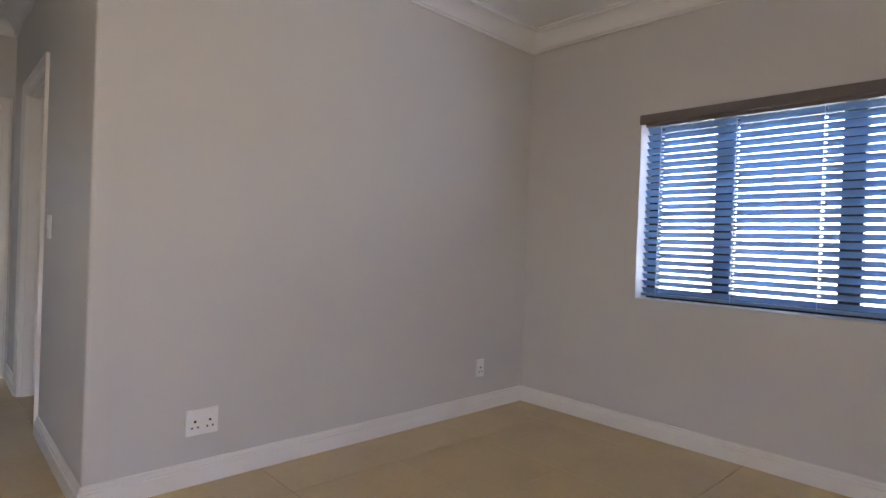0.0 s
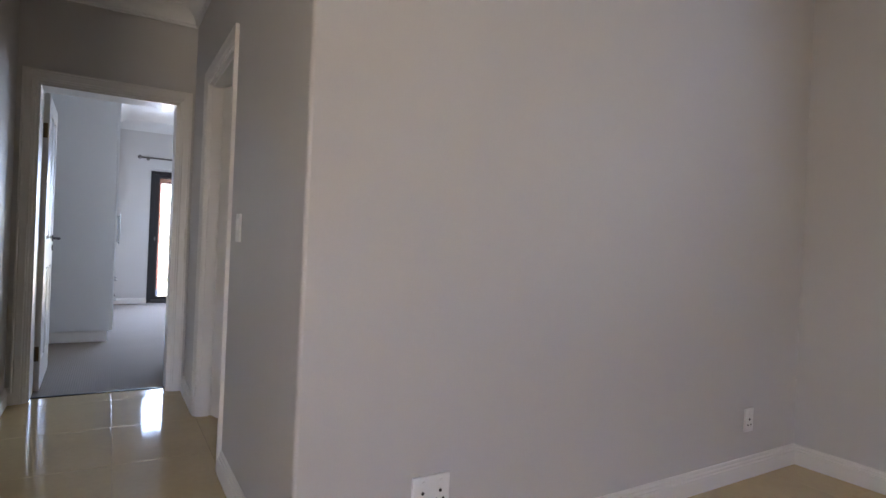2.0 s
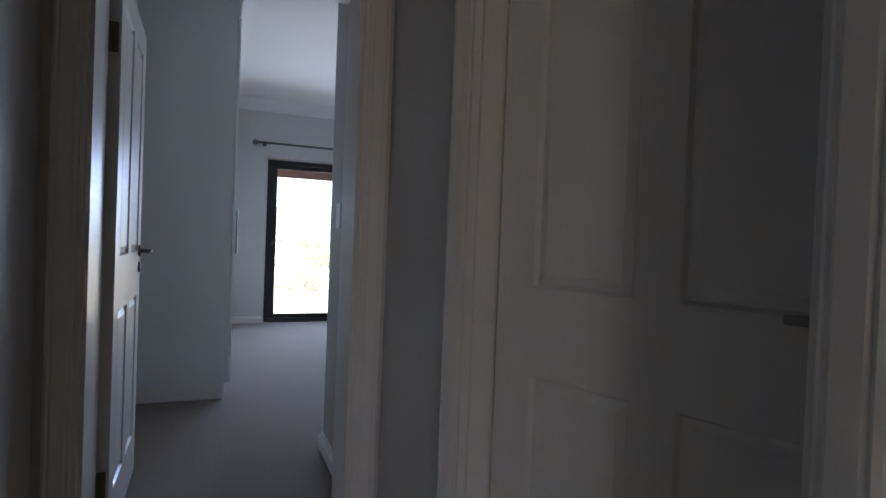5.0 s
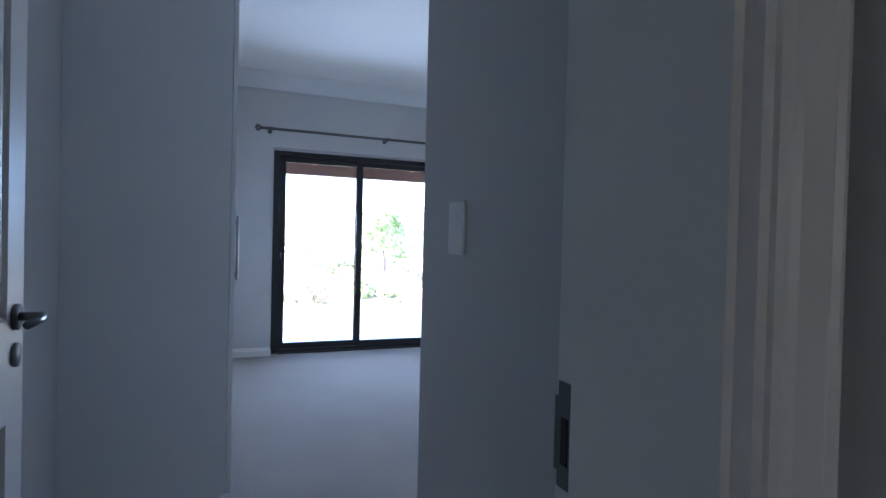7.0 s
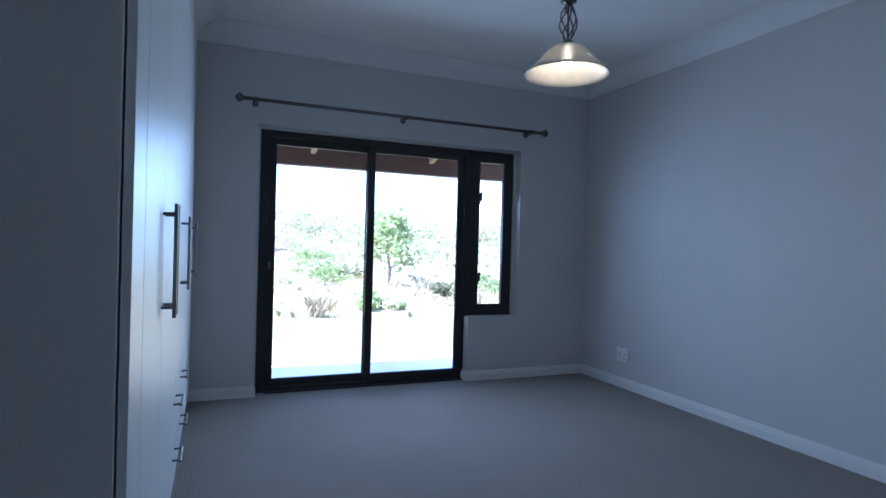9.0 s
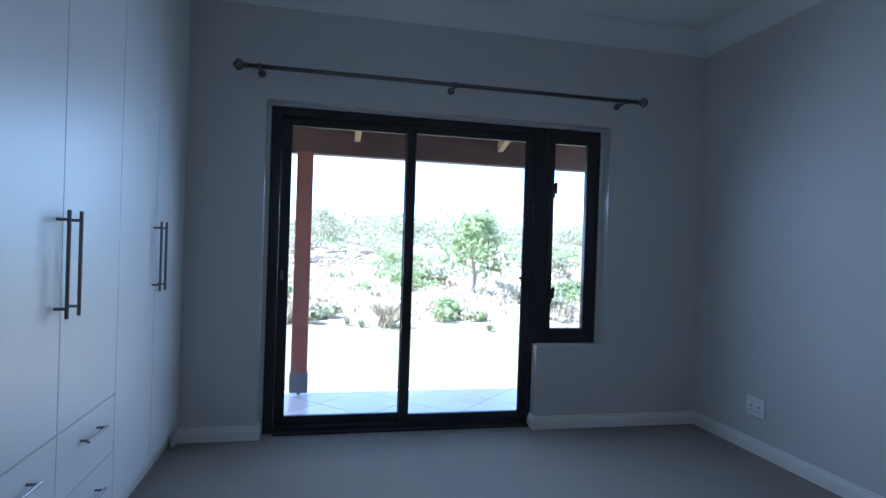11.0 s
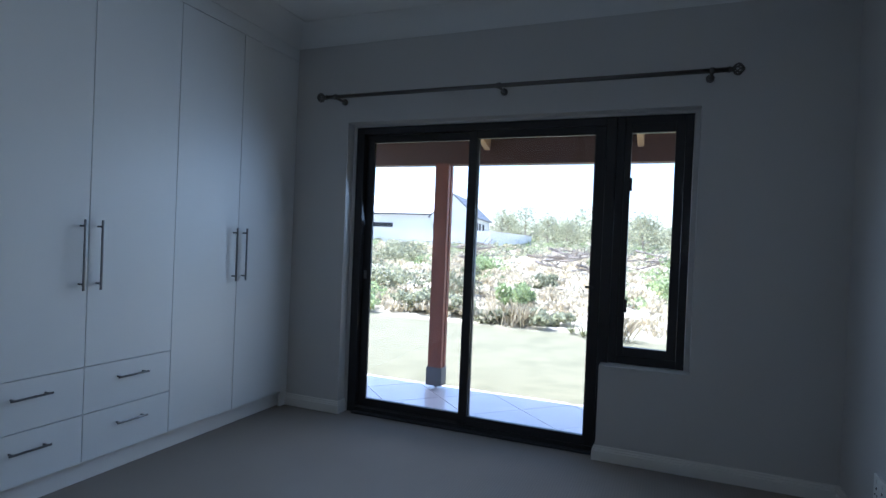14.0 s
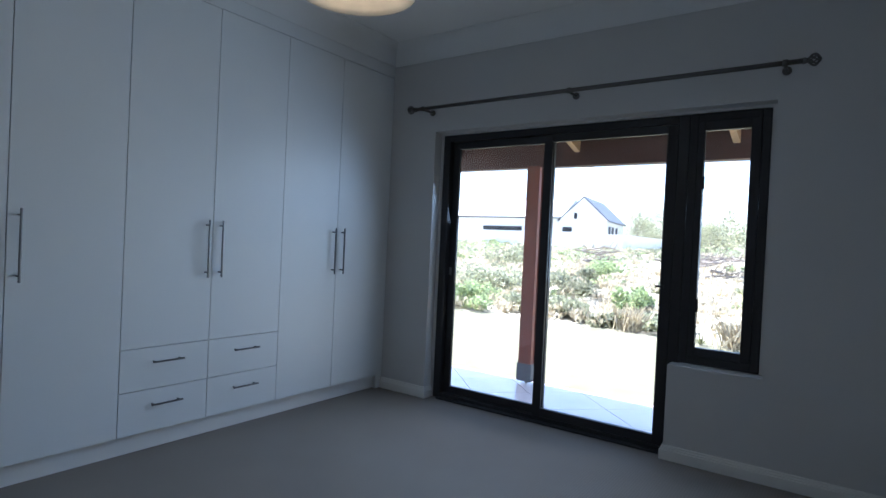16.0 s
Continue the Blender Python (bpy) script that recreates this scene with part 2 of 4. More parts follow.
def box(bm, x0, x1, y0, y1, z0, z1, bevel=0.0):
    vs = [bm.verts.new((x, y, z)) for x in (x0, x1) for y in (y0, y1) for z in (z0, z1)]
    fs = [bm.faces.new([vs[i] for i in q]) for q in ((0, 1, 3, 2), (4, 6, 7, 5), (0, 4, 5, 1), (2, 3, 7, 6), (0, 2, 6, 4), (1, 5, 7, 3))]
    if bevel:
        es = {e for f in fs for e in f.edges}
        bmesh.ops.bevel(bm, geom=list(es), offset=bevel, segments=2, affect="EDGES", profile=0.5)
    return bm


def boxes(*specs, bevel=0.0):
    bm = bmesh.new()
    for s in specs:
        box(bm, *s, bevel=bevel)
    return bm


def tube(bm, pts, r, n=12, cap=True):
    """A round bar through the points."""
    rings = []
    for i, p in enumerate(pts):
        p = Vector(p)
        d = Vector(pts[min(i + 1, len(pts) - 1)]) - Vector(pts[max(i - 1, 0)])
        q = d.to_track_quat("Z", "Y")
        rr = r[i] if isinstance(r, (list, tuple)) else r
        rings.append([bm.verts.new(p + q @ Vector((rr * math.cos(a), rr * math.sin(a), 0))) for a in (2 * math.pi * k / n for k in range(n))])
    for a, b in zip(rings, rings[1:]):
        for k in range(n):
            bm.faces.new((a[k], a[(k + 1) % n], b[(k + 1) % n], b[k]))
    if cap:
        bm.faces.new(rings[0][::-1])
        bm.faces.new(rings[-1])
    return bm


def lathe(bm, profile, n=32, centre=(0, 0, 0)):
    rings = []
    for r, z in profile:
        rings.append([bm.verts.new((centre[0] + r * math.cos(2 * math.pi * k / n), centre[1] + r * math.sin(2 * math.pi * k / n), centre[2] + z)) for k in range(n)])
    for a, b in zip(rings, rings[1:]):
        for k in range(n):
            bm.faces.new((a[k], a[(k + 1) % n], b[(k + 1) % n], b[k]))
    return bm


def sweep(bm, a, b, inward, profile, e0=0.0, e1=0.0):
    """Runs a moulding from a to b; profile is (distance off the wall, height), inward points off the wall.
    e0, e1: how far each end runs on in proportion to the distance off the wall (mitres)."""
    a, b, nrm = Vector((*a, 0)), Vector((*b, 0)), Vector((*inward, 0)).normalized()
    d = (b - a).normalized()
    ends = []
    for p, sign, e in ((a, -1, e0), (b, 1, e1)):
        ends.append([bm.verts.new(p + nrm * o + d * (sign * e * o) + Vector((0, 0, h))) for o, h in profile])
    k = len(profile)
    for i in range(k):
        j = (i + 1) % k
        bm.faces.new((ends[0][i], ends[0][j], ends[1][j], ends[1][i]))
    bm.faces.new(ends[0])
    bm.faces.new(ends[1][::-1])
    return bm


def prism(bm, pts, z0, z1):
    lo = [bm.verts.new((x, y, z0)) for x, y in pts]
    hi = [bm.verts.new((x, y, z1)) for x, y in pts]
    k = len(pts)
    for i in range(k):
        j = (i + 1) % k
        bm.faces.new((lo[i], lo[j], hi[j], hi[i]))
    bm.faces.new(lo[::-1])
    bm.faces.new(hi)
    return bm


def structure(name, bm, mat, label):
    return tagged(part(name, bm, mat), label, "", "", "structure")


# ---- plan ----
BED_E, BED_W, BED_S = 3.07, -1.09, -4.46     # bedroom walls
HALL_E, HALL_W, HALL_N = -0.027, -1.05, -5.56  # hall walls
PART_T = 0.115                                # partition thickness
BED_DOOR_S = -5.278                           # bedroom face of the hall's end wall
CEIL_BED, CEIL_HALL = 2.84, 2.725
PASS_E = -0.018                               # passage wall beyond the bedroom door
CORNER = (-0.027, -8.31)                      # outer corner at the hall's mouth
LOUNGE_NE = (2.80, -8.285)                     # inner corner beside the blind window
LOUNGE_S, LOUNGE_W = -14.0, -4.2
SIDE_N, SIDE_S = -6.235, -7.07                # side door opening

# bedroom walls
OX0, OX1, OZ = -0.016, 2.326, 2.124           # plaster opening round the sliding door
structure("wall_north", boxes((BED_W - 0.25, OX0, 0, 0.088, -0.2, 2.95), (OX0, OX1, 0, 0.088, OZ, 2.95), (1.82, OX1, 0, 0.088, -0.2, 0.572), (OX1, BED_E + 0.25, 0, 0.088, -0.2, 2.95), (BED_W - 0.25, 0.008, 0.088, 0.25, -0.2, 2.95), (0.008, 2.298, 0.088, 0.25, 2.106, 2.95), (1.863, 2.298, 0.088, 0.25, -0.2, 0.572), (2.298, BED_E + 0.25, 0.088, 0.25, -0.2, 2.95)), WALL, "pale greige painted wall round the sliding door")
structure("wall_east", boxes((BED_E, BED_E + 0.25, BED_S - 0.115, 0, -0.2, 2.95)), WALL, "pale greige painted bedroom wall with a socket")
structure("wall_west", boxes((BED_W - 0.25, BED_W, BED_DOOR_S, 0, -0.2, 2.95)), WALL, "pale greige painted wall behind the wardrobes")
structure("wall_south", boxes((PASS_E, BED_E, BED_S - 0.115, BED_S, -0.2, 2.95)), WALL, "pale greige painted bedroom back wall")
structure("wall_passage", boxes((PASS_E, PASS_E + PART_T, BED_DOOR_S, BED_S - 0.115, -0.2, 2.95)), WALL, "short pale painted wall beside the bedroom door")
# hall walls
DX0, DX1 = -0.964, -0.103
structure("wall_hall_end", boxes((HALL_W, DX0, HALL_N, BED_DOOR_S, -0.2, 2.95), (DX1, HALL_E + PART_T, HALL_N, BED_DOOR_S, -0.2, 2.95), (DX0, DX1, HALL_N, BED_DOOR_S, 2.065, 2.95)), WALL, "pale painted wall round the bedroom door")
structure("wall_hall_west", boxes((HALL_W - 0.15, HALL_W, -8.27, BED_DOOR_S, -0.2, 2.95)), WALL, "pale painted hall wall with a soft sheen")
structure("wall_hall_east", boxes((HALL_E, HALL_E + PART_T, SIDE_N + 0.025, HALL_N, -0.2, 2.95), (HALL_E, HALL_E + PART_T, SIDE_S - 0.025, SIDE_N + 0.025, 2.065, 2.95), (HALL_E, HALL_E + PART_T, -8.21, SIDE_S - 0.025, -0.2, 2.95)), WALL, "pale painted hall wall with a side door")
# lounge walls
bm = bmesh.new()
prism(bm, [(HALL_E, CORNER[1] + 0.012), (HALL_E + 0.004, CORNER[1] + 0.004), (HALL_E + 0.012, CORNER[1]), LOUNGE_NE, (LOUNGE_NE[0], -8.12), (HALL_E + PART_T, -8.12), (HALL_E + PART_T, -8.21), (HALL_E, -8.21)], -0.2, 2.95)
structure("wall_lounge_north", bm, WALL, "smooth pale greige wall with two sockets")
WY0, WY1, WZ0, WZ1 = -10.82, -9.175, 0.85, 1.975
LX = LOUNGE_NE[0]
structure("wall_lounge_east", boxes((LX, LX + 0.25, WY1, -8.12, -0.2, 2.95), (LX, LX + 0.25, WY0, WY1, WZ1, 2.95), (LX, LX + 0.25, WY0, WY1, -0.2, WZ0), (LX, LX + 0.25, LOUNGE_S, WY0, -0.2, 2.95)), WALL, "pale greige wall with a window and blind")
structure("wall_lounge_west", boxes((LOUNGE_W - 0.2, LOUNGE_W, LOUNGE_S, -8.25, -0.2, 2.95)), WALL, "plain pale painted lounge wall")
structure("wall_lounge_northwest", boxes((LOUNGE_W - 0.2, HALL_W - 0.15, -8.25, -8.1, -0.2, 2.95)), WALL, "pale painted lounge wall beside the hall")
# the gap is assumed, made to hold the lounge's fill lamp
structure("wall_lounge_south", boxes((LOUNGE_W - 0.2, -3.05, LOUNGE_S - 0.2, LOUNGE_S, -0.2, 2.95), (-2.15, LX + 0.25, LOUNGE_S - 0.2, LOUNGE_S, -0.2, 2.95), (-3.05, -2.15, LOUNGE_S - 0.2, LOUNGE_S, 2.1, 2.95)), WALL, "pale painted wall round an assumed, unseen opening")
# side room closing walls
structure("wall_side_room", boxes((2.5, 2.6, -8.02, -4.62, -0.2, 2.95)), WALL, "plain painted wall of a small side room")
# ceilings
structure("ceiling_bedroom", boxes((BED_W - 0.2, BED_E + 0.2, -5.5, 0.2, CEIL_BED, CEIL_BED + 0.1)), CEIL, "white painted bedroom ceiling")
structure("ceiling_hall", boxes((HALL_W - 0.14, LX + 0.2, -8.2, -5.5, CEIL_HALL, CEIL_HALL + 0.1), (LOUNGE_W - 0.2, LX + 0.2, LOUNGE_S - 0.2, -8.2, CEIL_HALL, CEIL_HALL + 0.1)), CEIL, "white painted hall and lounge ceiling")


def cornice(name, runs, top, label, stepped=True):
    prof = [(0, -0.135), (0.014, -0.135), (0.014, -0.12), (0.022, -0.118)]
    for k in range(9):
        a = radians(90 * k / 8)
        prof.append((0.022 + 0.088 * (1 - math.cos(a)), -0.118 + 0.088 * math.sin(a)))
    prof += [(0.118, -0.03), (0.118, -0.014), (0.132, -0.014), (0.132, 0.0), (0, 0.0)]
    if not stepped:
        prof = [(0, -0.145), (0.006, -0.145)] + [(0.006 + 0.134 * (1 - math.cos(radians(90 * k / 14))), -0.141 + 0.137 * math.sin(radians(90 * k / 14))) for k in range(15)] + [(0.142, -0.004), (0.142, 0.0), (0, 0.0)]
    prof = [(o, top + h) for o, h in prof]
    bm = bmesh.new()
    for a, b, inward, e0, e1 in runs:
        sweep(bm, a, b, inward, prof, e0, e1)
    return structure(name, bm, CEIL, label)


FX0 = -0.468
cornice("cornice_bedroom", [((FX0, 0), (BED_E, 0), (0, -1), -1, -1), ((BED_E, 0), (BED_E, BED_S), (-1, 0), -1, -1), ((BED_E, BED_S), (PASS_E, BED_S), (0, 1), -1, 1), ((PASS_E, BED_S), (PASS_E, BED_DOOR_S), (-1, 0), 1, -1), ((PASS_E, BED_DOOR_S), (BED_W, BED_DOOR_S), (0, 1), -1, -1), ((BED_W, BED_DOOR_S), (BED_W, -3.386), (1, 0), -1, -1), ((BED_W, -3.386), (FX0, -3.386), (0, -1), -1, 1), ((FX0, -3.386), (FX0, 0), (1, 0), 1, -1)], CEIL_BED, "white plain cove cornice", False)
cornice("cornice_hall", [((HALL_W, HALL_N), (HALL_E, HALL_N), (0, -1), -1, -1), ((HALL_E, HALL_N), CORNER, (-1, 0), -1, 1), (CORNER, LOUNGE_NE, (0.009, -1), 1, -1), (LOUNGE_NE, (LX, LOUNGE_S), (-1, 0), -1, -1), ((HALL_W, HALL_N), (HALL_W, -8.25), (1, 0), -1, 1), ((HALL_W, -8.25), (LOUNGE_W, -8.25), (0, -1), 1, -1)], CEIL_HALL, "white moulded cove cornice")


def skirting(name, runs, h, label):
    prof = [(0, 0), (0.020, 0), (0.020, h * 0.66), (0.018, h * 0.69), (0.0145, h * 0.70), (0.0145, h * 0.80), (0.0125, h * 0.83), (0.0095, h * 0.84), (0.0095, h * 0.93), (0.008, h * 0.98), (0.005, h), (0, h)]
    bm = bmesh.new()
    for a, b, inward, e0, e1 in runs:
        sweep(bm, a, b, inward, prof, e0, e1)
    return structure(name, bm, WHITE, label)


skirting("baseboard_bedroom", [((-0.49, 0), (OX0, 0), (0, -1), 0, 1), ((OX0, 0), (OX0, 0.087), (1, 0), 1, 0), ((1.82, 0), (1.82, 0.087), (-1, 0), 1, 0), ((1.82, 0), (BED_E, 0), (0, -1), 1, -1), ((BED_E, 0), (BED_E, BED_S), (-1, 0), -1, -1), ((BED_E, BED_S), (PASS_E, BED_S), (0, 1), -1, 1), ((PASS_E, BED_S), (PASS_E, BED_DOOR_S + 0.02), (-1, 0), 1, 0), ((BED_W, BED_DOOR_S), (BED_W, -3.4), (1, 0), 0, 0)], 0.088, "white moulded skirting board on the carpet")
skirting("baseboard_hall", [((HALL_W, HALL_N), (-1.0, HALL_N), (0, -1), -1, 0), ((HALL_W, HALL_N), (HALL_W, -8.25), (1, 0), -1, 1), ((HALL_W, -8.25), (LOUNGE_W, -8.25), (0, -1), 1, -1), ((HALL_E, HALL_N), (HALL_E, SIDE_N + 0.075), (-1, 0), -1, 0), ((HALL_E, SIDE_S - 0.095), CORNER, (-1, 0), 0, 1), (CORNER, LOUNGE_NE, (0.009, -1), 1, -1), (LOUNGE_NE, (LX, LOUNGE_S), (-1, 0), -1, -1)], 0.107, "white double-stepped skirting board on tiles")

# floors
structure("floor_carpet", boxes((BED_W, BED_E, BED_S, 0.0, -0.05, 0.0), (BED_W, PASS_E, BED_DOOR_S, BED_S, -0.05, 0.0), (DX0, DX1, -5.435, BED_DOOR_S, -0.05, 0.0), (OX0, 1.82, 0.0, 0.185, -0.05, 0.0)), CARPET, "grey-brown ribbed loop-pile carpet")
floor_hall = structure("floor_tiled", boxes((LOUNGE_W, LX, LOUNGE_S - 0.2, -8.0, -0.06, -0.004), (HALL_W, HALL_E, -8.0, -5.44, -0.06, -0.004), (HALL_E, 2.5, -8.0, -4.62, -0.06, -0.004)), GROUT, "polished cream porcelain floor tiles")
structure("threshold_strip", boxes((DX0, DX1, -5.455, -5.432, -0.01, 0.006), bevel=0.002), RUBBER, "dark metal strip between tile and carpet")


# ---- doors ----
def mould(bm, x0, x1, z0, z1, y, d, w, sign):
    """A sloped frame round a panel field, set into the leaf's face at y; sign is the way the face looks."""
    outer = [(x0, z0), (x1, z0), (x1, z1), (x0, z1)]
    rings = []
    for inset, depth in ((0, 0), (w * 0.45, d), (w * 0.75, d), (w * 1.9, d * 0.25), (w * 2.0, d * 0.25)):
        rings.append([bm.verts.new((x + (inset if x == x0 else -inset), y - sign * depth, z + (inset if z == z0 else -inset))) for x, z in outer])
    for a, b in zip(rings, rings[1:]):
        for k in range(4):
            bm.faces.new((a[k], a[(k + 1) % 4], b[(k + 1) % 4], b[k]))
    bm.faces.new(rings[-1])


def panel_leaf(parent, width=0.8, height=2.03):
    """A four-panel leaf in local x from the hinge; both faces moulded."""
    T = 0.04
    st, mid = 0.105, 0.09
    cols = [(st, width / 2 - mid / 2), (width / 2 + mid / 2, width - st)]
    rows = [(0.20, 0.84), (1.04, height - 0.11)]
    leaf = part("leaf", boxes((0.0, st, -T, 0, 0.008, height), (width - st, width, -T, 0, 0.008, height), (cols[0][1], cols[1][0], -T, 0, 0.2, height - 0.11), (st, width - st, -T, 0, 0.008, 0.2), (st, cols[0][1], -T, 0, 0.84, 1.04), (cols[1][0], width - st, -T, 0, 0.84, 1.04), (st, width - st, -T, 0, height - 0.11, height)), WHITE, parent, "white painted moulded panel door leaf")
    for x0, x1 in cols:
        for z0, z1 in rows:
            bm = bmesh.new()
            mould(bm, x0, x1, z0, z1, 0.0, 0.011, 0.016, 1)
            mould(bm, x0, x1, z0, z1, -T, 0.011, 0.016, -1)
            part("panel", bm, WHITE, leaf)
    for face in (0.0, -T):
        s = 1 if face == 0.0 else -1
        bm = bmesh.new()
        tube(bm, [(width - 0.06, face, 1.04), (width - 0.06, face + s * 0.008, 1.04)], 0.026, 20)
        tube(bm, [(width - 0.06, face, 1.04), (width - 0.06, face + s * 0.05, 1.04)], 0.009, 12)
        tube(bm, [(width - 0.06, face + s * 0.045, 1.04), (width - 0.09, face + s * 0.05, 1.04), (width - 0.17, face + s * 0.048, 1.038)], [0.010, 0.0095, 0.008], 12)
        part("handle", bm, STEEL, leaf, "brushed steel lever handle", True)
        bm = bmesh.new()
        tube(bm, [(width - 0.06, face, 0.965), (width - 0.06, face + s * 0.007, 0.965)], 0.024, 20)
        part("keyhole_rose", bm, STEEL, leaf, "round steel keyhole rose", True)
    return leaf


def hinge_plates(parent, x, y, heights, sx=1, sy=1):
    for z in heights:
        bm = boxes((x - 0.003, x + 0.003, y - 0.032 if sy < 0 else y, y if sy < 0 else y + 0.032, z - 0.05, z + 0.05))
        tube(bm, [(x + 0.006 * sx, y, z - 0.05), (x + 0.006 * sx, y, z + 0.05)], 0.0065, 10)
        part("hinge", bm, STEEL, parent, "steel butt hinge")


ARCH = [(0, 0), (0.0, 0.018), (0.008, 0.02), (0.014, 0.016), (0.020, 0.018), (0.052, 0.014), (0.058, 0.009), (0.064, 0.009), (0.07, 0.006), (0.07, 0)]


def architrave(parent, along, u0, u1, top, wall, out, fixed_axis):
    """Moulded trim round an opening from u0 to u1; wall is the wall face, out the way it looks, along 'x' or 'y'."""
    bm = bmesh.new()

    def vert(u, off, z):
        return bm.verts.new((u, wall + out * off, z)) if along == "x" else bm.verts.new((wall + out * off, u, z))
    rings = []
    for corner in range(4):
        ring = []
        for w, d in ARCH[::-1]:
            w2 = 0.07 - w
            if corner == 0:
                ring.append(vert(u0 - w2, d, 0.0))
            elif corner == 1:
                ring.append(vert(u0 - w2, d, top + w2))
            elif corner == 2:
                ring.append(vert(u1 + w2, d, top + w2))
            else:
                ring.append(vert(u1 + w2, d, 0.0))
        rings.append(ring)
    for a, b in zip(rings, rings[1:]):
        for k in range(len(ARCH)):
            j = (k + 1) % len(ARCH)
            bm.faces.new((a[k], a[j], b[j], b[k]))
    bm.faces.new(rings[0])
    bm.faces.new(rings[-1])
    return part("architrave", bm, WHITE, parent, "white moulded timber architrave")


# bedroom door: hung at the west jamb, open into the bedroom
door_1 = thing("door_1", (0, 0, 0), 0, "white panelled bedroom door standing wide open", "door", "", "structure")
part("frame", boxes((DX0, DX0 + 0.025, HALL_N, BED_DOOR_S, 0, 2.065), (DX1 - 0.025, DX1, HALL_N, BED_DOOR_S, 0, 2.065), (DX0 + 0.025, DX1 - 0.025, HALL_N, BED_DOOR_S, 2.04, 2.065), (DX0 + 0.025, DX0 + 0.037, HALL_N + 0.02, BED_DOOR_S - 0.045, 0, 2.04), (DX1 - 0.037, DX1 - 0.025, HALL_N + 0.02, BED_DOOR_S - 0.045, 0, 2.04), (DX0 + 0.037, DX1 - 0.037, HALL_N + 0.02, BED_DOOR_S - 0.045, 2.028, 2.04)), WHITE, door_1, "white painted door frame with stops")
architrave(door_1, "x", DX0 + 0.012, DX1 - 0.012, 2.052, HALL_N, -1, "y")
architrave(door_1, "x", DX0 + 0.012, DX1 - 0.012, 2.052, BED_DOOR_S, 1, "y")
strike = boxes((DX1 - 0.028, DX1 - 0.0245, BED_DOOR_S - 0.034, BED_DOOR_S - 0.006, 0.90, 1.035), (DX1 - 0.028, DX1 - 0.012, BED_DOOR_S - 0.006, BED_DOOR_S + 0.001, 0.92, 1.015))
plate = part("strike_plate", strike, STEEL, door_1, "steel strike plate")
part("bolt_hole", boxes((DX1 - 0.029, DX1 - 0.0275, BED_DOOR_S - 0.028, BED_DOOR_S - 0.014, 0.93, 0.99)), HOLE, plate, "dark bolt hole")
leaf_1 = panel_leaf(None, 0.79)
leaf_1.parent = door_1
leaf_1.matrix_local = pose(DX0 + 0.028, BED_DOOR_S - 0.004, 0, 0, 0, 91.0)
hinge_plates(door_1, DX0 + 0.028, BED_DOOR_S - 0.004, (0.26, 1.78), 1, -1)
for z in (0.26, 1.78):
    part("hinge", boxes((DX0 + 0.031, DX0 + 0.060, BED_DOOR_S - 0.0075, BED_DOOR_S - 0.0035, z - 0.05, z + 0.05), bevel=0.001), BRONZE, door_1, "tarnished hinge plate")

# side door: hung at the north jamb, part open into the side room
door_2 = thing("door_2", (0, 0, 0), 0, "white panelled side door standing slightly ajar", "door", "", "structure")
HE2 = HALL_E + PART_T
part("frame", boxes((HALL_E, HE2, SIDE_N, SIDE_N + 0.025, 0, 2.065), (HALL_E, HE2, SIDE_S - 0.025, SIDE_S, 0, 2.065), (HALL_E, HE2, SIDE_S, SIDE_N, 2.04, 2.065), (HALL_E + 0.02, HE2 - 0.045, SIDE_N - 0.012, SIDE_N, 0, 2.04), (HALL_E + 0.02, HE2 - 0.045, SIDE_S, SIDE_S + 0.012, 0, 2.04), (HALL_E + 0.02, HE2 - 0.045, SIDE_S + 0.012, SIDE_N - 0.012, 2.028, 2.04)), WHITE, door_2, "white painted door frame with stops")
architrave(door_2, "y", SIDE_S - 0.012, SIDE_N + 0.012, 2.052, HALL_E, -1, "x")
leaf_2 = panel_leaf(None, 0.8)
leaf_2.parent = door_2
leaf_2.matrix_local = pose(HE2 + 0.004, SIDE_N - 0.004, 0, 0, 0, -90 + 20)
for z in (0.27, 1.77):
    part("hinge", boxes((HE2 - 0.026, HE2 + 0.001, SIDE_N - 0.0035, SIDE_N + 0.001, z - 0.05, z + 0.05), bevel=0.001), BRONZE, door_2, "tarnished hinge plate")


# ---- sliding door and side window ----
def aluminium(parent, name, frames, mat=BLACKALU, label=""):
    return part(name, boxes(*frames, bevel=0.003), mat, parent, label)


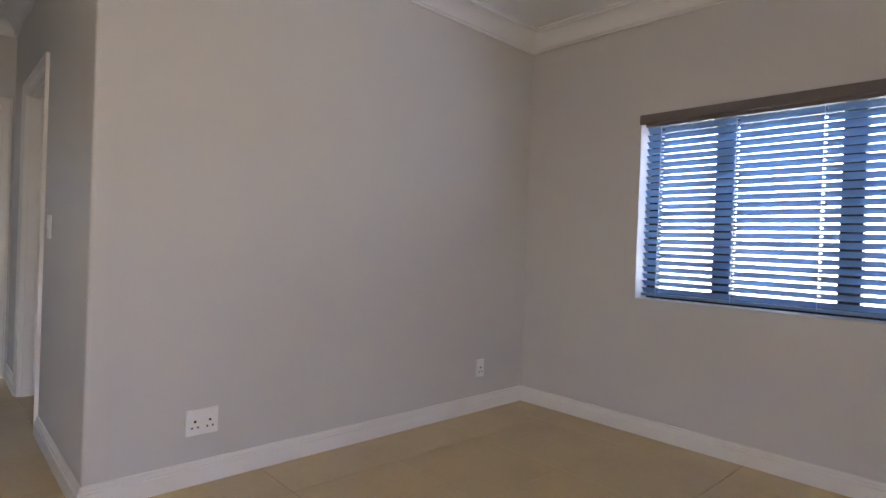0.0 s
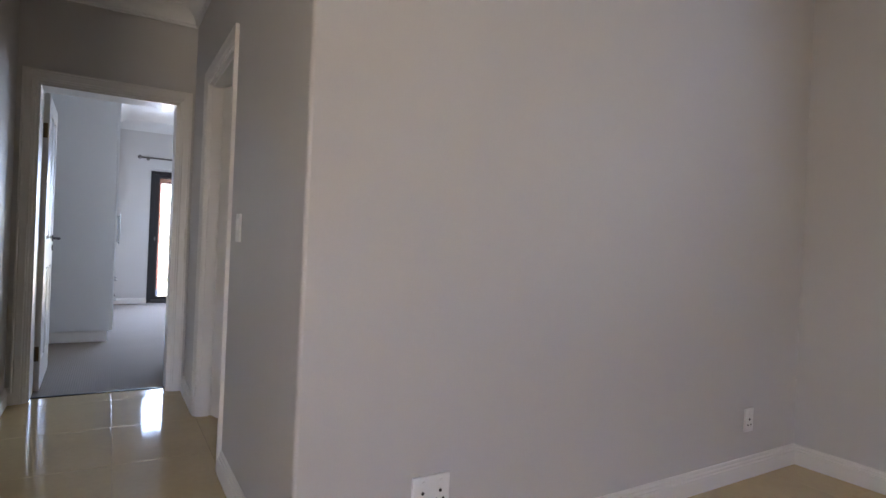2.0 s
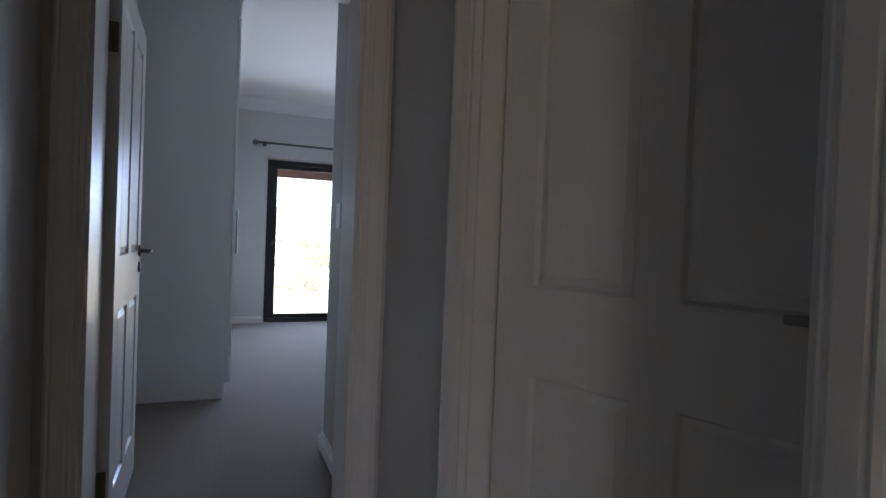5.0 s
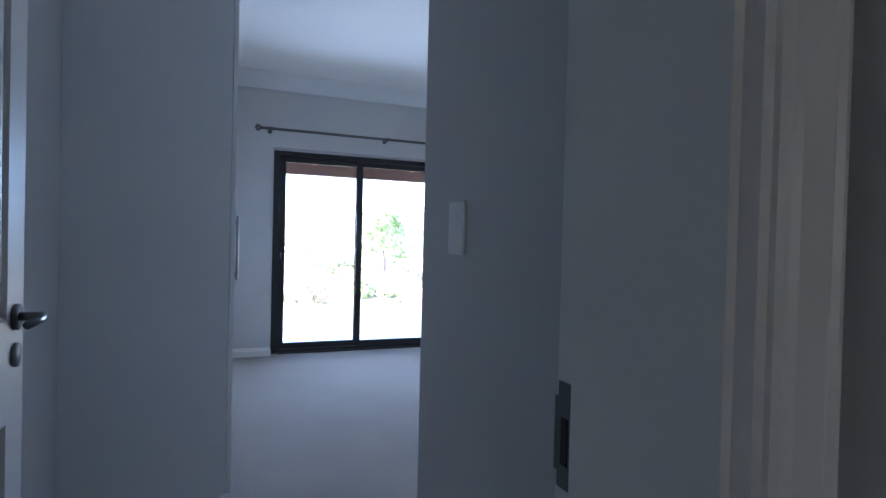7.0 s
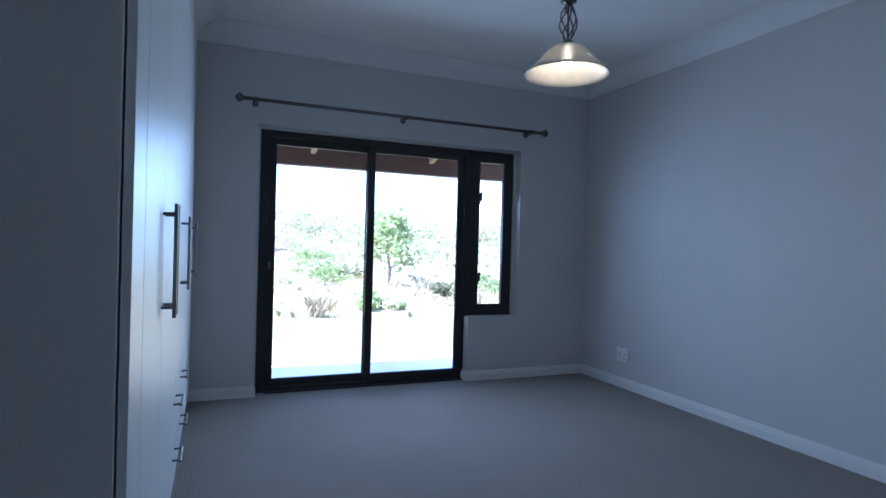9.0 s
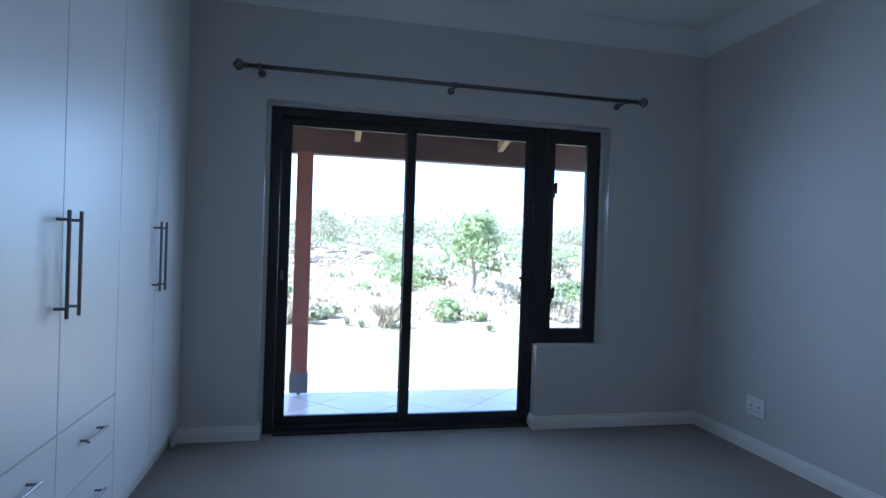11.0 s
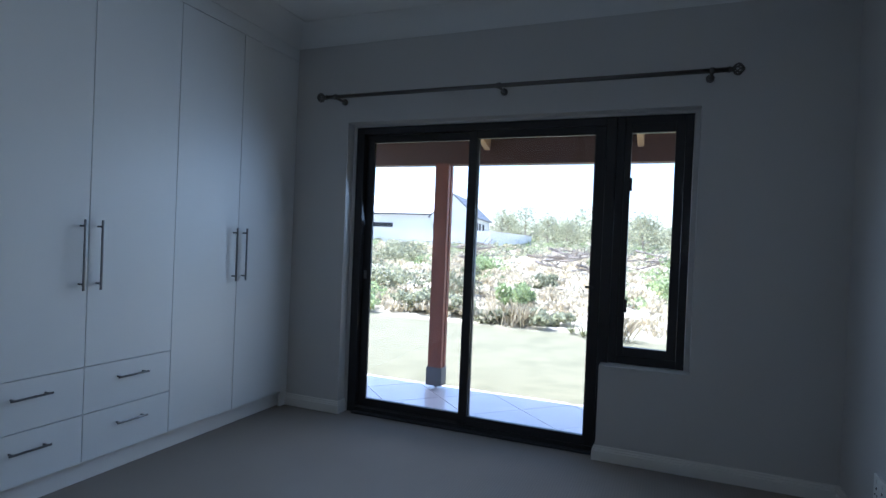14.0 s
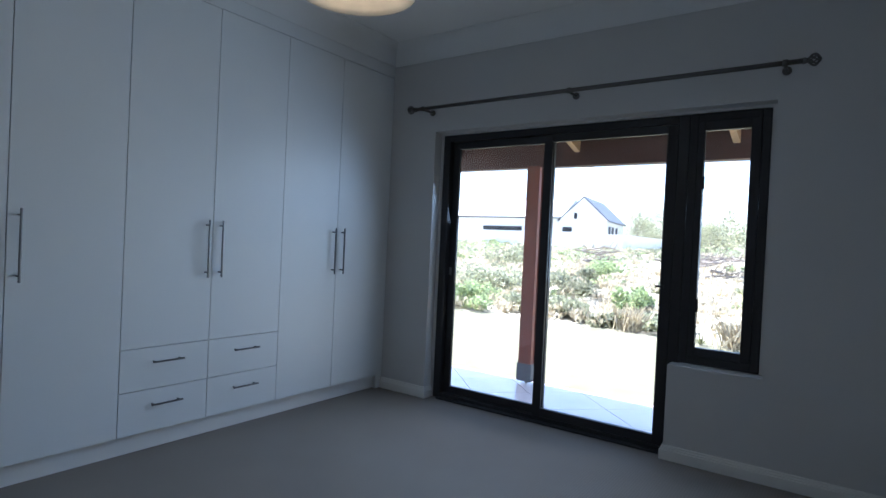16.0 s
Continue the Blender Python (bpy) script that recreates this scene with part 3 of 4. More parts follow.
Y0, Y1 = 0.09, 0.175
door_3 = thing("door_3", (0, 0, 0), 0, "black aluminium two-panel glazed sliding door", "sliding door", "", "structure")
aluminium(door_3, "frame", [(0.010, 0.072, Y0, Y1, 0.0, 2.103), (1.798, 1.86, Y0, Y1, 0.0, 2.103), (0.072, 1.798, Y0, Y1, 2.052, 2.103), (0.072, 1.798, Y0, Y1, 0.0, 0.038), (0.072, 1.798, Y0 - 0.045, Y0, 0.0, 0.014)])
for xa, xb, ya in ((0.074, 0.95, Y0 + 0.046), (0.888, 1.796, Y0 + 0.008)):
    sash = aluminium(door_3, "sliding_panel", [(xa, xa + 0.058, ya, ya + 0.032, 0.040, 2.05), (xb - 0.062, xb, ya, ya + 0.032, 0.040, 2.05), (xa + 0.058, xb - 0.062, ya, ya + 0.032, 1.997, 2.05), (xa + 0.058, xb - 0.062, ya, ya + 0.032, 0.040, 0.098)])
    p = part("pane", boxes((xa + 0.053, xb - 0.057, ya + 0.013, ya + 0.019, 0.094, 2.001)), GLASS, sash, "clear glass")
    p.visible_shadow = False
    bead = boxes((xa + 0.058, xa + 0.064, ya - 0.001, ya + 0.012, 0.098, 1.997), (xb - 0.068, xb - 0.062, ya - 0.001, ya + 0.012, 0.098, 1.997))
    part("gasket", bead, HOLE, sash, "black rubber glazing gasket")
part("lock", boxes((0.088, 0.108, Y0 + 0.036, Y0 + 0.046, 0.99, 1.05), bevel=0.003), STEEL, door_3, "small steel lock plate")
part("pull_handle", boxes((1.735, 1.755, Y0 - 0.008, Y0 + 0.044, 1.03, 1.045), (1.706, 1.755, Y0 - 0.012, Y0 + 0.002, 1.03, 1.045), bevel=0.003), BLACKALU, door_3, "black latch handle")
window_1 = thing("window_1", (0, 0, 0), 0, "narrow black aluminium casement beside the sliding door", "window", "", "structure")
aluminium(window_1, "frame", [(1.862, 1.91, Y0, Y1, 0.58, 2.103), (2.25, 2.295, Y0, Y1, 0.58, 2.103), (1.91, 2.25, Y0, Y1, 2.055, 2.103), (1.91, 2.25, Y0, Y1, 0.58, 0.63)])
s1 = aluminium(window_1, "sash", [(1.911, 1.948, Y0 - 0.006, Y0 + 0.04, 0.631, 2.054), (2.196, 2.249, Y0 - 0.006, Y0 + 0.04, 0.631, 2.054), (1.948, 2.196, Y0 - 0.006, Y0 + 0.04, 1.998, 2.054), (1.948, 2.196, Y0 - 0.006, Y0 + 0.04, 0.631, 0.684)])
p = part("pane", boxes((1.945, 2.199, Y0 + 0.012, Y0 + 0.018, 0.681, 2.001)), GLASS, s1, "clear glass")
p.visible_shadow = False
for z in (0.92, 1.66):
    part("catch", boxes((1.93, 1.95, Y0 - 0.022, Y0 - 0.006, z - 0.05, z + 0.05), (1.943, 1.963, Y0 - 0.03, Y0 - 0.02, z - 0.02, z + 0.06), bevel=0.003), BLACKALU, window_1, "black casement catch")
structure("window_sill", boxes((1.823, OX1 - 0.002, -0.004, Y0, 0.567, 0.577), bevel=0.003), WALL, "painted plaster sill under the casement")


# ---- lounge window and blind ----
window_2 = thing("window_2", (0, 0, 0), 0, "dark aluminium window behind a venetian blind", "window", "", "structure")
GX = LX + 0.15
aluminium(window_2, "frame", [(GX, GX + 0.06, WY0, WY0 + 0.06, WZ0, WZ1), (GX, GX + 0.06, WY1 - 0.06, WY1, WZ0, WZ1), (GX, GX + 0.06, WY0 + 0.06, WY1 - 0.06, WZ0, WZ0 + 0.06), (GX, GX + 0.06, WY0 + 0.06, WY1 - 0.06, WZ1 - 0.06, WZ1)])
for y in (-9.635, -10.265):
    aluminium(window_2, "mullion", [(GX - 0.005, GX + 0.065, y - 0.05, y + 0.05, WZ0 + 0.06, WZ1 - 0.06)])
for ya, yb in ((-10.76, -10.315), (-10.215, -9.685), (-9.585, -9.235)):
    p = part("pane", boxes((GX + 0.027, GX + 0.033, ya, yb, WZ0 + 0.06, WZ1 - 0.06)), GLASS, window_2, "clear glass")
    p.visible_shadow = False
blind = thing("venetian_blind", (LX + 0.05, (WY0 + WY1) / 2, WZ0), 0, "grey venetian blind lowered with its slats open", "blind", "", "")
half = (WY1 - WY0) / 2 - 0.026
CORDS = (-0.62, -0.16, 0.26, 0.70)
part("valance", boxes((-0.066, -0.048, -half - 0.028, half + 0.030, 1.098, 1.158), (-0.048, 0.02, -half + 0.004, half - 0.004, 1.08, 1.12), bevel=0.002), VALANCE, blind, "taupe blind valance")
slat_bm = bmesh.new()
n_sl = 24
# a bowed slat with a route hole at each cord
ycuts = [-half] + [v for c in CORDS for v in (c - 0.008, c + 0.008)] + [half]
xcuts = [-0.024, -0.015, -0.0065, 0.0065, 0.015, 0.024]
grid = [[[slat_bm.verts.new((x, y, 0.003 * (1 - (x / 0.024) ** 2) - d)) for x in xcuts] for y in ycuts] for d in (0, 0.0018)]
for layer in grid:
    for r in range(len(ycuts) - 1):
        for k in range(5):
            if not (k == 2 and r % 2):
                slat_bm.faces.new((layer[r][k], layer[r][k + 1], layer[r + 1][k + 1], layer[r + 1][k]))
for r in range(len(ycuts) - 1):
    for k in (0, 5):
        slat_bm.faces.new((grid[0][r][k], grid[0][r + 1][k], grid[1][r + 1][k], grid[1][r][k]))
slat_me = finish("slat", slat_bm, SLAT)
for i in range(n_sl):
    s = new("slat", slat_me)
    s.parent = blind
    s.matrix_local = pose(0.0, 0, 0.058 + i * 0.0437, 0, 40, 0)
part("bottom_rail", boxes((-0.026, 0.026, -half, half, 0.022, 0.038), bevel=0.003), SLAT, blind)
for y in CORDS:
    bm = bmesh.new()
    for x in (-0.027, 0.027):
        tube(bm, [(x, y, 0.03), (x, y, 1.1)], 0.0013, 6)
    part("ladder_cord", bm, PLASTIC, blind, "white ladder cord")


# ---- wardrobes ----
FX = -0.465                                   # door fronts


def bar_handle(parent, a, b, off, r=0.006):
    """T-bar: a and b are the ends of the bar in local coordinates, off the way to the door's face."""
    a, b, off = Vector(a), Vector(b), Vector(off)
    bm = bmesh.new()
    tube(bm, [a, b], r, 12)
    d = (b - a).normalized()
    ln = (b - a).length
    for k in (0.09, 0.91):
        p = a + d * ln * k
        tube(bm, [p, p + off], r * 0.85, 10)
    return part("handle", bm, STEEL, parent, "brushed steel bar handle", False)


def front(parent, name, y0, y1, z0, z1):
    return part(name, boxes((-0.018, 0.0, y0 + 0.0022, y1 - 0.0022, z0 + 0.0022, z1 - 0.0022), bevel=0.0008), MELAMINE, parent)


def wardrobe(y0, y1, drawers, label):
    w = thing("wardrobe", (FX, y0, 0), 0, label, "wardrobe", "built-in wardrobes", "")
    L = y1 - y0
    mid = L / 2
    top = 2.60
    part("body", boxes((-0.60, -0.0205, 0.001, 0.017, 0.112, top), (-0.60, -0.0205, L - 0.017, L - 0.001, 0.112, top), (-0.60, -0.58, 0.017, L - 0.017, 0.112, top), (-0.58, -0.0205, 0.017, L - 0.017, 0.112, 0.13), (-0.58, -0.0205, 0.017, L - 0.017, top - 0.018, top), (-0.58, -0.0205, mid - 0.009, mid + 0.009, 0.13, top - 0.018)), MELAMINE, w)
    zb = 0.588 if drawers else 0.112
    for ya, yb, hy in ((0, mid, mid - 0.045), (mid, L, mid + 0.045)):
        d = front(w, "door", ya, yb, zb, top)
        bar_handle(d, (0.036, hy, 0.972), (0.036, hy, 1.318), (-0.036, 0, 0))
        if drawers:
            for za, zc in ((0.112, 0.352), (0.352, 0.588)):
                dr = front(w, "drawer", ya, yb, za, zc)
                hz = za + 0.155
                c = (ya + yb) / 2
                bar_handle(dr, (0.032, c - 0.09, hz), (0.032, c + 0.09, hz), (-0.032, 0, 0), 0.0055)
    return w


W = [-3.16, -2.64, -2.125, -1.617, -1.095, -0.592, -0.075]
unit_a = wardrobe(W[0], W[2], False, "white built-in double wardrobe with steel bar handles")
wardrobe(W[2], W[4], True, "white built-in wardrobe with four drawers below doors")
unit_c = wardrobe(W[4], W[6], False, "white double wardrobe against the glass wall")
part("side_panel", boxes((-0.624, -0.021, -3.385 - W[0], -3.365 - W[0], 0.112, 2.66), bevel=0.001), MELAMINE, unit_a, "tall white melamine end panel")
part("filler_panel", boxes((-0.018, 0.0, -3.365 - W[0], -0.003, 0.112, 2.60), bevel=0.0008), MELAMINE, unit_a, "narrow white filler panel")
part("filler_panel", boxes((-0.03, -0.006, W[6] + 0.003 - W[4], -0.002 - W[4], 0.0, 2.60), bevel=0.0008), MELAMINE, unit_c, "narrow white filler panel")
plinth = thing("plinth", (FX, -3.37, 0), 0, "continuous white plinth under the wardrobes", "plinth")
part("front_board", boxes((-0.063, -0.045, 0.0, 3.365, 0.001, 0.110), bevel=0.001), WHITE, plinth)
part("end_board", boxes((-0.624, -0.063, 0.0, 0.018, 0.001, 0.108), bevel=0.001), WHITE, plinth)
bm = boxes((FX - 0.03, FX - 0.004, -3.385, -0.001, 2.603, 2.838), (-1.089, FX - 0.03, -3.385, -3.365, 2.661, 2.838))
tagged(part("wardrobe_pelmet", bm, MELAMINE), "white pelmet closing wardrobes to the ceiling", "pelmet")

# ---- curtain rod ----
rod = thing("curtain_rod", (1.152, 0, 2.279), 0, "dark pewter curtain rod with cage finials above the glass door", "curtain rod", "", "")
bm = bmesh.new()
tube(bm, [(-1.28, -0.135, 0), (1.30, -0.135, 0)], 0.0135, 16)
part("pole", bm, DARKSTEEL, rod, "", True)
for s in (-1, 1):
    fin = bmesh.new()
    ex = 1.29 if s > 0 else -1.27
    tube(fin, [(ex, -0.135, 0), (ex + s * 0.022, -0.135, 0)], [0.018, 0.012], 14)
    for k in range(8):
        a0 = 2 * math.pi * k / 8
        pts = []
        for j in range(9):
            f = j / 8
            rr = 0.028 * math.sin(math.pi * f) + 0.003
            a = a0 + f * 1.6
            pts.append((ex + s * (0.02 + 0.058 * f), -0.135 + rr * math.cos(a), rr * math.sin(a)))
        tube(fin, pts, 0.0042, 6)
    part("finial", fin, DARKSTEEL, rod, "twisted cage finial", True)
for x in (-1.20, 0.0, 1.21):
    b = bmesh.new()
    tube(b, [(x, 0.0, -0.006), (x, -0.012, -0.006)], 0.023, 18)
    tube(b, [(x, -0.01, -0.006), (x, -0.10, -0.006), (x, -0.135, 0.0)], 0.009, 10)
    tube(b, [(x - 0.012, -0.135, 0), (x + 0.012, -0.135, 0)], 0.0185, 16)
    part("bracket", b, DARKSTEEL, rod, "wall bracket", True)

# ---- pendant lamp ----
lamp = thing("pendant_lamp", (1.28, -2.22, CEIL_BED + 0.024), 0, "lit pendant lamp with alabaster glass bell shade", "lamp", "", "")
H = CEIL_BED
bm = bmesh.new()
lathe(bm, [(0.001, 0), (0.055, 0), (0.052, -0.012), (0.02, -0.03), (0.001, -0.032)], 28)
part("ceiling_rose", bm, DARKSTEEL, lamp, "", True)
bm = bmesh.new()
for k in range(9):
    z = -0.03 - k * 0.041
    pts = []
    for j in range(13):
        a = 2 * math.pi * j / 12
        u, v = 0.009 * math.cos(a), 0.025 * math.sin(a)
        pts.append((u, 0, z - 0.022 + v) if k % 2 else (0, u, z - 0.022 + v))
    tube(bm, pts, 0.0025, 6, False)
part("chain", bm, DARKSTEEL, lamp, "dark metal chain", True)
zt = 2.43 - H
bm = bmesh.new()
lathe(bm, [(0.001, zt), (0.035, zt - 0.004), (0.04, zt - 0.012), (0.012, zt - 0.022), (0.001, zt - 0.022)], 20)
for k in range(6):
    pts = []
    for j in range(13):
        f = j / 12
        rr = 0.010 + 0.034 * math.sin(math.pi * f) ** 1.2
        a = 2 * math.pi * k / 6 + f * 2.4
        pts.append((rr * math.cos(a), rr * math.sin(a), zt - 0.015 - 0.20 * f))
    tube(bm, pts, 0.004, 6)
tube(bm, [(0, 0, zt), (0, 0, 2.205 - H)], 0.005, 8)
lathe(bm, [(0.001, 2.225 - H), (0.026, 2.222 - H), (0.032, 2.20 - H), (0.001, 2.198 - H)], 20)
part("stem", bm, DARKSTEEL, lamp, "twisted dark metal cage stem", True)
prof = [(0.026, 2.205), (0.06, 2.198), (0.09, 2.182), (0.115, 2.158), (0.138, 2.128), (0.165, 2.098), (0.19, 2.075), (0.206, 2.062), (0.208, 2.056), (0.203, 2.055), (0.187, 2.07), (0.162, 2.092), (0.135, 2.122), (0.111, 2.152), (0.087, 2.176), (0.058, 2.192), (0.026, 2.199)]
bm = bmesh.new()
lathe(bm, [(r, z - H) for r, z in prof], 48)
part("shade", bm, SHADE, lamp, "cream alabaster glass bell shade", True)
bm = bmesh.new()
lathe(bm, [(0.001, 2.075 - H), (0.02, 2.082 - H), (0.03, 2.105 - H), (0.026, 2.13 - H), (0.015, 2.155 - H), (0.013, 2.2 - H)], 20)
part("bulb", bm, BULB, lamp, "glowing bulb", True)
pl = new("pendant_light", bpy.data.lights.new("pendant_light", "POINT"))
pl.data.energy, pl.data.color, pl.data.shadow_soft_size = 0.16, (1.0, 0.8, 0.55), 0.02
pl.location = (1.28, -2.22, 2.055)


# ---- sockets and switches ----
def socket_plate(base, turn, label, double=True):
    t = thing("wall_socket", base, turn, label, "socket", "wall sockets", "")
    w, h = (0.073, 0.06) if double else (0.036, 0.06)
    part("plate", boxes((-w, w, -0.012, 0, -h, h), bevel=0.004), PLASTIC, t)
    for c in ((-0.034, 0.034) if double else (0,)):
        bm = bmesh.new()
        for x, z, r in ((c, 0.004, 0.006), (c - 0.013, -0.024, 0.0045), (c + 0.013, -0.024, 0.0045)):
            tube(bm, [(x, -0.0135, z), (x, -0.0112, z)], r, 10)
        part("outlet_holes", bm, HOLE, t, "dark round pin holes")
        part("rocker", boxes((c - 0.007, c + 0.007, -0.016, -0.012, 0.026, 0.045), bevel=0.002), PLASTIC, t)
    return t


socket_plate((0.444, -8.3058, 0.286), 0.5, "white double wall socket above the skirting")
socket_plate((2.333, -8.2891, 0.297), 0.5, "small white single wall socket", False)
socket_plate((BED_E, -0.60, 0.29), -90, "white double wall socket in the bedroom")


def switch_plate(base, turn, label, gangs, half=0.037, proud=0.005):
    t = thing("light_switch", base, turn, label, "light switch", "light switches", "")
    part("plate", boxes((-half, half, -0.011, 0, -0.062, 0.062), bevel=0.004), PLASTIC, t)
    for k in range(gangs):
        z = 0.026 - 0.026 * k
        part("rocker", boxes((-0.016, 0.016, -0.011 - proud, -0.011, z - 0.011, z + 0.011), bevel=min(0.003, proud * 0.4)), PLASTIC, t)
    return t


switch_plate((HALL_E, -7.36, 1.157), -90, "white vertical light switch in the hall", 2)
switch_plate((PASS_E, -4.70, 1.242), -90, "white vertical light switch beside the bedroom door", 1, 0.041, 0.0015)


# ---- patio ----
patio = structure("patio_slab", boxes((-5.0, 7.0, 0.25, 1.53, -0.35, -0.108)), GROUT, "grey patio slab with tiles")
step = structure("wall_outside_step", boxes((0.008, 1.82, 0.186, 0.29, -0.108, 0.0)), PLASTER_OUT, "low plastered door step")
post = thing("patio_post", (0.18, 1.42, -0.1), 0, "red-brown timber patio post on a galvanised foot", "post", "", "")
part("timber", boxes((-0.068, 0.068, -0.065, -0.014, 0.05, 2.13), (-0.068, 0.068, 0.014, 0.065, 0.05, 2.13), (-0.048, 0.048, -0.014, 0.014, 0.05, 2.13), bevel=0.004), TIMBER, post)
part("bracket", boxes((-0.077, -0.071, -0.06, 0.06, 0.03, 0.20), (0.071, 0.077, -0.06, 0.06, 0.03, 0.20), (-0.077, 0.077, -0.072, -0.066, 0.03, 0.20), (-0.077, 0.077, -0.06, 0.06, 0.03, 0.045)), GALV, post, "galvanised steel post shoe")
bm = bmesh.new()
tube(bm, [(0, 0, -0.008), (0, 0, 0.035)], 0.014, 10)
part("stud", bm, GALV, post)
bm = bmesh.new()
tube(bm, [(0, -0.076, 0.12), (0, -0.085, 0.12)], 0.012, 6)
part("bolt", bm, GALV, post)
roof = thing("patio_roof", (0, 0, 0), 0, "red-brown timber patio roof over the terrace", "patio roof", "", "structure")
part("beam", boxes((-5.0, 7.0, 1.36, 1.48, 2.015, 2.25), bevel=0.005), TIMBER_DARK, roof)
for k in range(9):
    x = -4.66 + k * 1.32
    bm = bmesh.new()
    a = [(x - 0.025, 0.25, 2.44), (x + 0.025, 0.25, 2.44), (x + 0.025, 0.25, 2.58), (x - 0.025, 0.25, 2.58)]
    b = [(x - 0.025, 1.357, 2.14), (x + 0.025, 1.357, 2.14), (x + 0.025, 1.357, 2.34), (x - 0.025, 1.357, 2.34)]
    va, vb = [bm.verts.new(p) for p in a], [bm.verts.new(p) for p in b]
    for i in range(4):
        bm.faces.new((va[i], va[(i + 1) % 4], vb[(i + 1) % 4], vb[i]))
    bm.faces.new(va)
    bm.faces.new(vb)
    part("rafter", bm, TIMBER_PALE, roof, "pale timber rafter")
bm = bmesh.new()
va = [bm.verts.new(p) for p in ((-5.2, 0.25, 2.60), (7.2, 0.25, 2.60), (7.2, 1.63, 2.31), (-5.2, 1.63, 2.31))]
vb = [bm.verts.new(p) for p in ((-5.2, 0.25, 2.66), (7.2, 0.25, 2.66), (7.2, 1.63, 2.37), (-5.2, 1.63, 2.37))]
bm.faces.new(va)
bm.faces.new(vb)
for i in range(4):
    bm.faces.new((va[i], va[(i + 1) % 4], vb[(i + 1) % 4], vb[i]))
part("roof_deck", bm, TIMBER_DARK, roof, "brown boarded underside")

# ---- garden and veld ----
rng = np.random.default_rng(7)


def land(x, y):
    """Height of the ground: flat lawn, then gently rising veld."""
    far = np.clip(y - 6.0, 0, None)
    rise = 1.6 * (1 - np.exp(-far / 26))
    rough = 0.10 * np.sin(x * 0.9 + y * 0.35) * np.sin(y * 0.7 - x * 0.2) + 0.06 * np.sin(x * 2.1 + 1.3) * np.sin(y * 1.7)
    return -0.118 + rise + rough * np.clip(far / 4, 0, 1)


xs = np.concatenate([np.linspace(-600, -40, 12), np.linspace(-36, 36, 90), np.linspace(40, 600, 12)])
ys = np.concatenate([np.linspace(-300, 0, 5), np.linspace(1.2, 60, 90), np.linspace(66, 700, 16)])
gx, gy = np.meshgrid(xs, ys)
gz = land(gx, gy)
gz[ys < 1] = -0.3
verts = np.stack([gx, gy, gz], -1).reshape(-1, 3)
nx = len(xs)
faces = [(j * nx + i, j * nx + i + 1, (j + 1) * nx + i + 1, (j + 1) * nx + i) for j in range(len(ys) - 1) for i in range(nx - 1)]
me = bpy.data.meshes.new("ground")
me.from_pydata(verts.tolist(), [], faces)
me.materials.append(GROUND)
for f in me.polygons:
    f.use_smooth = True
tagged(new("ground", me), "sunlit pale lawn running into dry rising veld", "", "", "structure")


def leaf_mesh(name, centres, sizes, mat, tall=1.0):
    """Small pointed leaves, one quad each, turned at random about their centres."""
    n = len(centres)
    a = rng.normal(size=(n, 3))
    a[:, 2] *= tall
    a /= np.linalg.norm(a, axis=1)[:, None]
    b = np.cross(a, rng.normal(size=(n, 3)))
    b /= np.linalg.norm(b, axis=1)[:, None]
    s = np.asarray(sizes)[:, None]
    v = np.stack([centres - a * s, centres + b * s * 0.42, centres + a * s, centres - b * s * 0.42], 1).reshape(-1, 3)
    me = bpy.data.meshes.new(name)
    me.from_pydata(v.tolist(), [], [(4 * i, 4 * i + 1, 4 * i + 2, 4 * i + 3) for i in range(n)])
    me.materials.append(mat)
    return me


def clumps(x, y, r, h, n, clump=7):
    """Leaf places of a bush: several uneven clumps on and over the ground."""
    z0 = float(land(np.array(x), np.array(y)))
    out = []
    for _ in range(clump):
        c = np.array([x, y, z0]) + np.array([rng.normal() * r * 0.5, rng.normal() * r * 0.5, h * rng.uniform(0.15, 0.8)])
        k = n // clump
        d = rng.normal(size=(k, 3))
        d /= np.linalg.norm(d, axis=1)[:, None]
        d *= (rng.uniform(0.1, 1, (k, 1)) ** 0.5) * np.array([r * 0.5, r * 0.5, h * 0.32]) * rng.uniform(0.6, 1.2)
        out.append(c + d)
    p = np.concatenate(out)
    p[:, 2] = np.maximum(p[:, 2], z0 + 0.01)
    return p


# single bushes from the lawn's edge up the slope: place, radius, height, leaf
BUSHES = [
    (-3.6, 6.4, 0.7, 0.6, 1), (-2.5, 6.5, 0.55, 0.4, 0), (-4.7, 6.7, 0.8, 0.6, 1), (-6.0, 7.0, 0.9, 0.7, 1), (-1.5, 6.3, 0.5, 0.32, 0), (-0.5, 7.6, 0.45, 0.72, 1), (-0.8, 6.2, 0.45, 0.25, 0),
    (0.2, 6.3, 0.45, 0.28, 0), (2.7, 6.4, 0.45, 0.36, 1), (4.7, 7.0, 0.6, 0.5, 0), (6.3, 8.2, 0.8, 0.6, 1), (-2.2, 9.2, 0.8, 0.7, 0), (-3.9, 8.4, 0.8, 0.7, 0), (-5.6, 10.2, 1.0, 0.8, 0), (2.4, 10.8, 0.75, 0.6, 1), (3.2, 11.3, 0.6, 0.45, 0),
    (-0.9, 11.5, 0.5, 0.4, 0), (3.3, 15.5, 1.2, 0.8, 1), (-3.8, 14.0, 1.0, 0.8, 1), (-7.2, 15.0, 1.2, 0.9, 0), (7.6, 14.5, 1.1, 0.9, 0), (9.5, 19.0, 1.3, 1.0, 1), (-9.8, 19.0, 1.4, 1.0, 0),
]
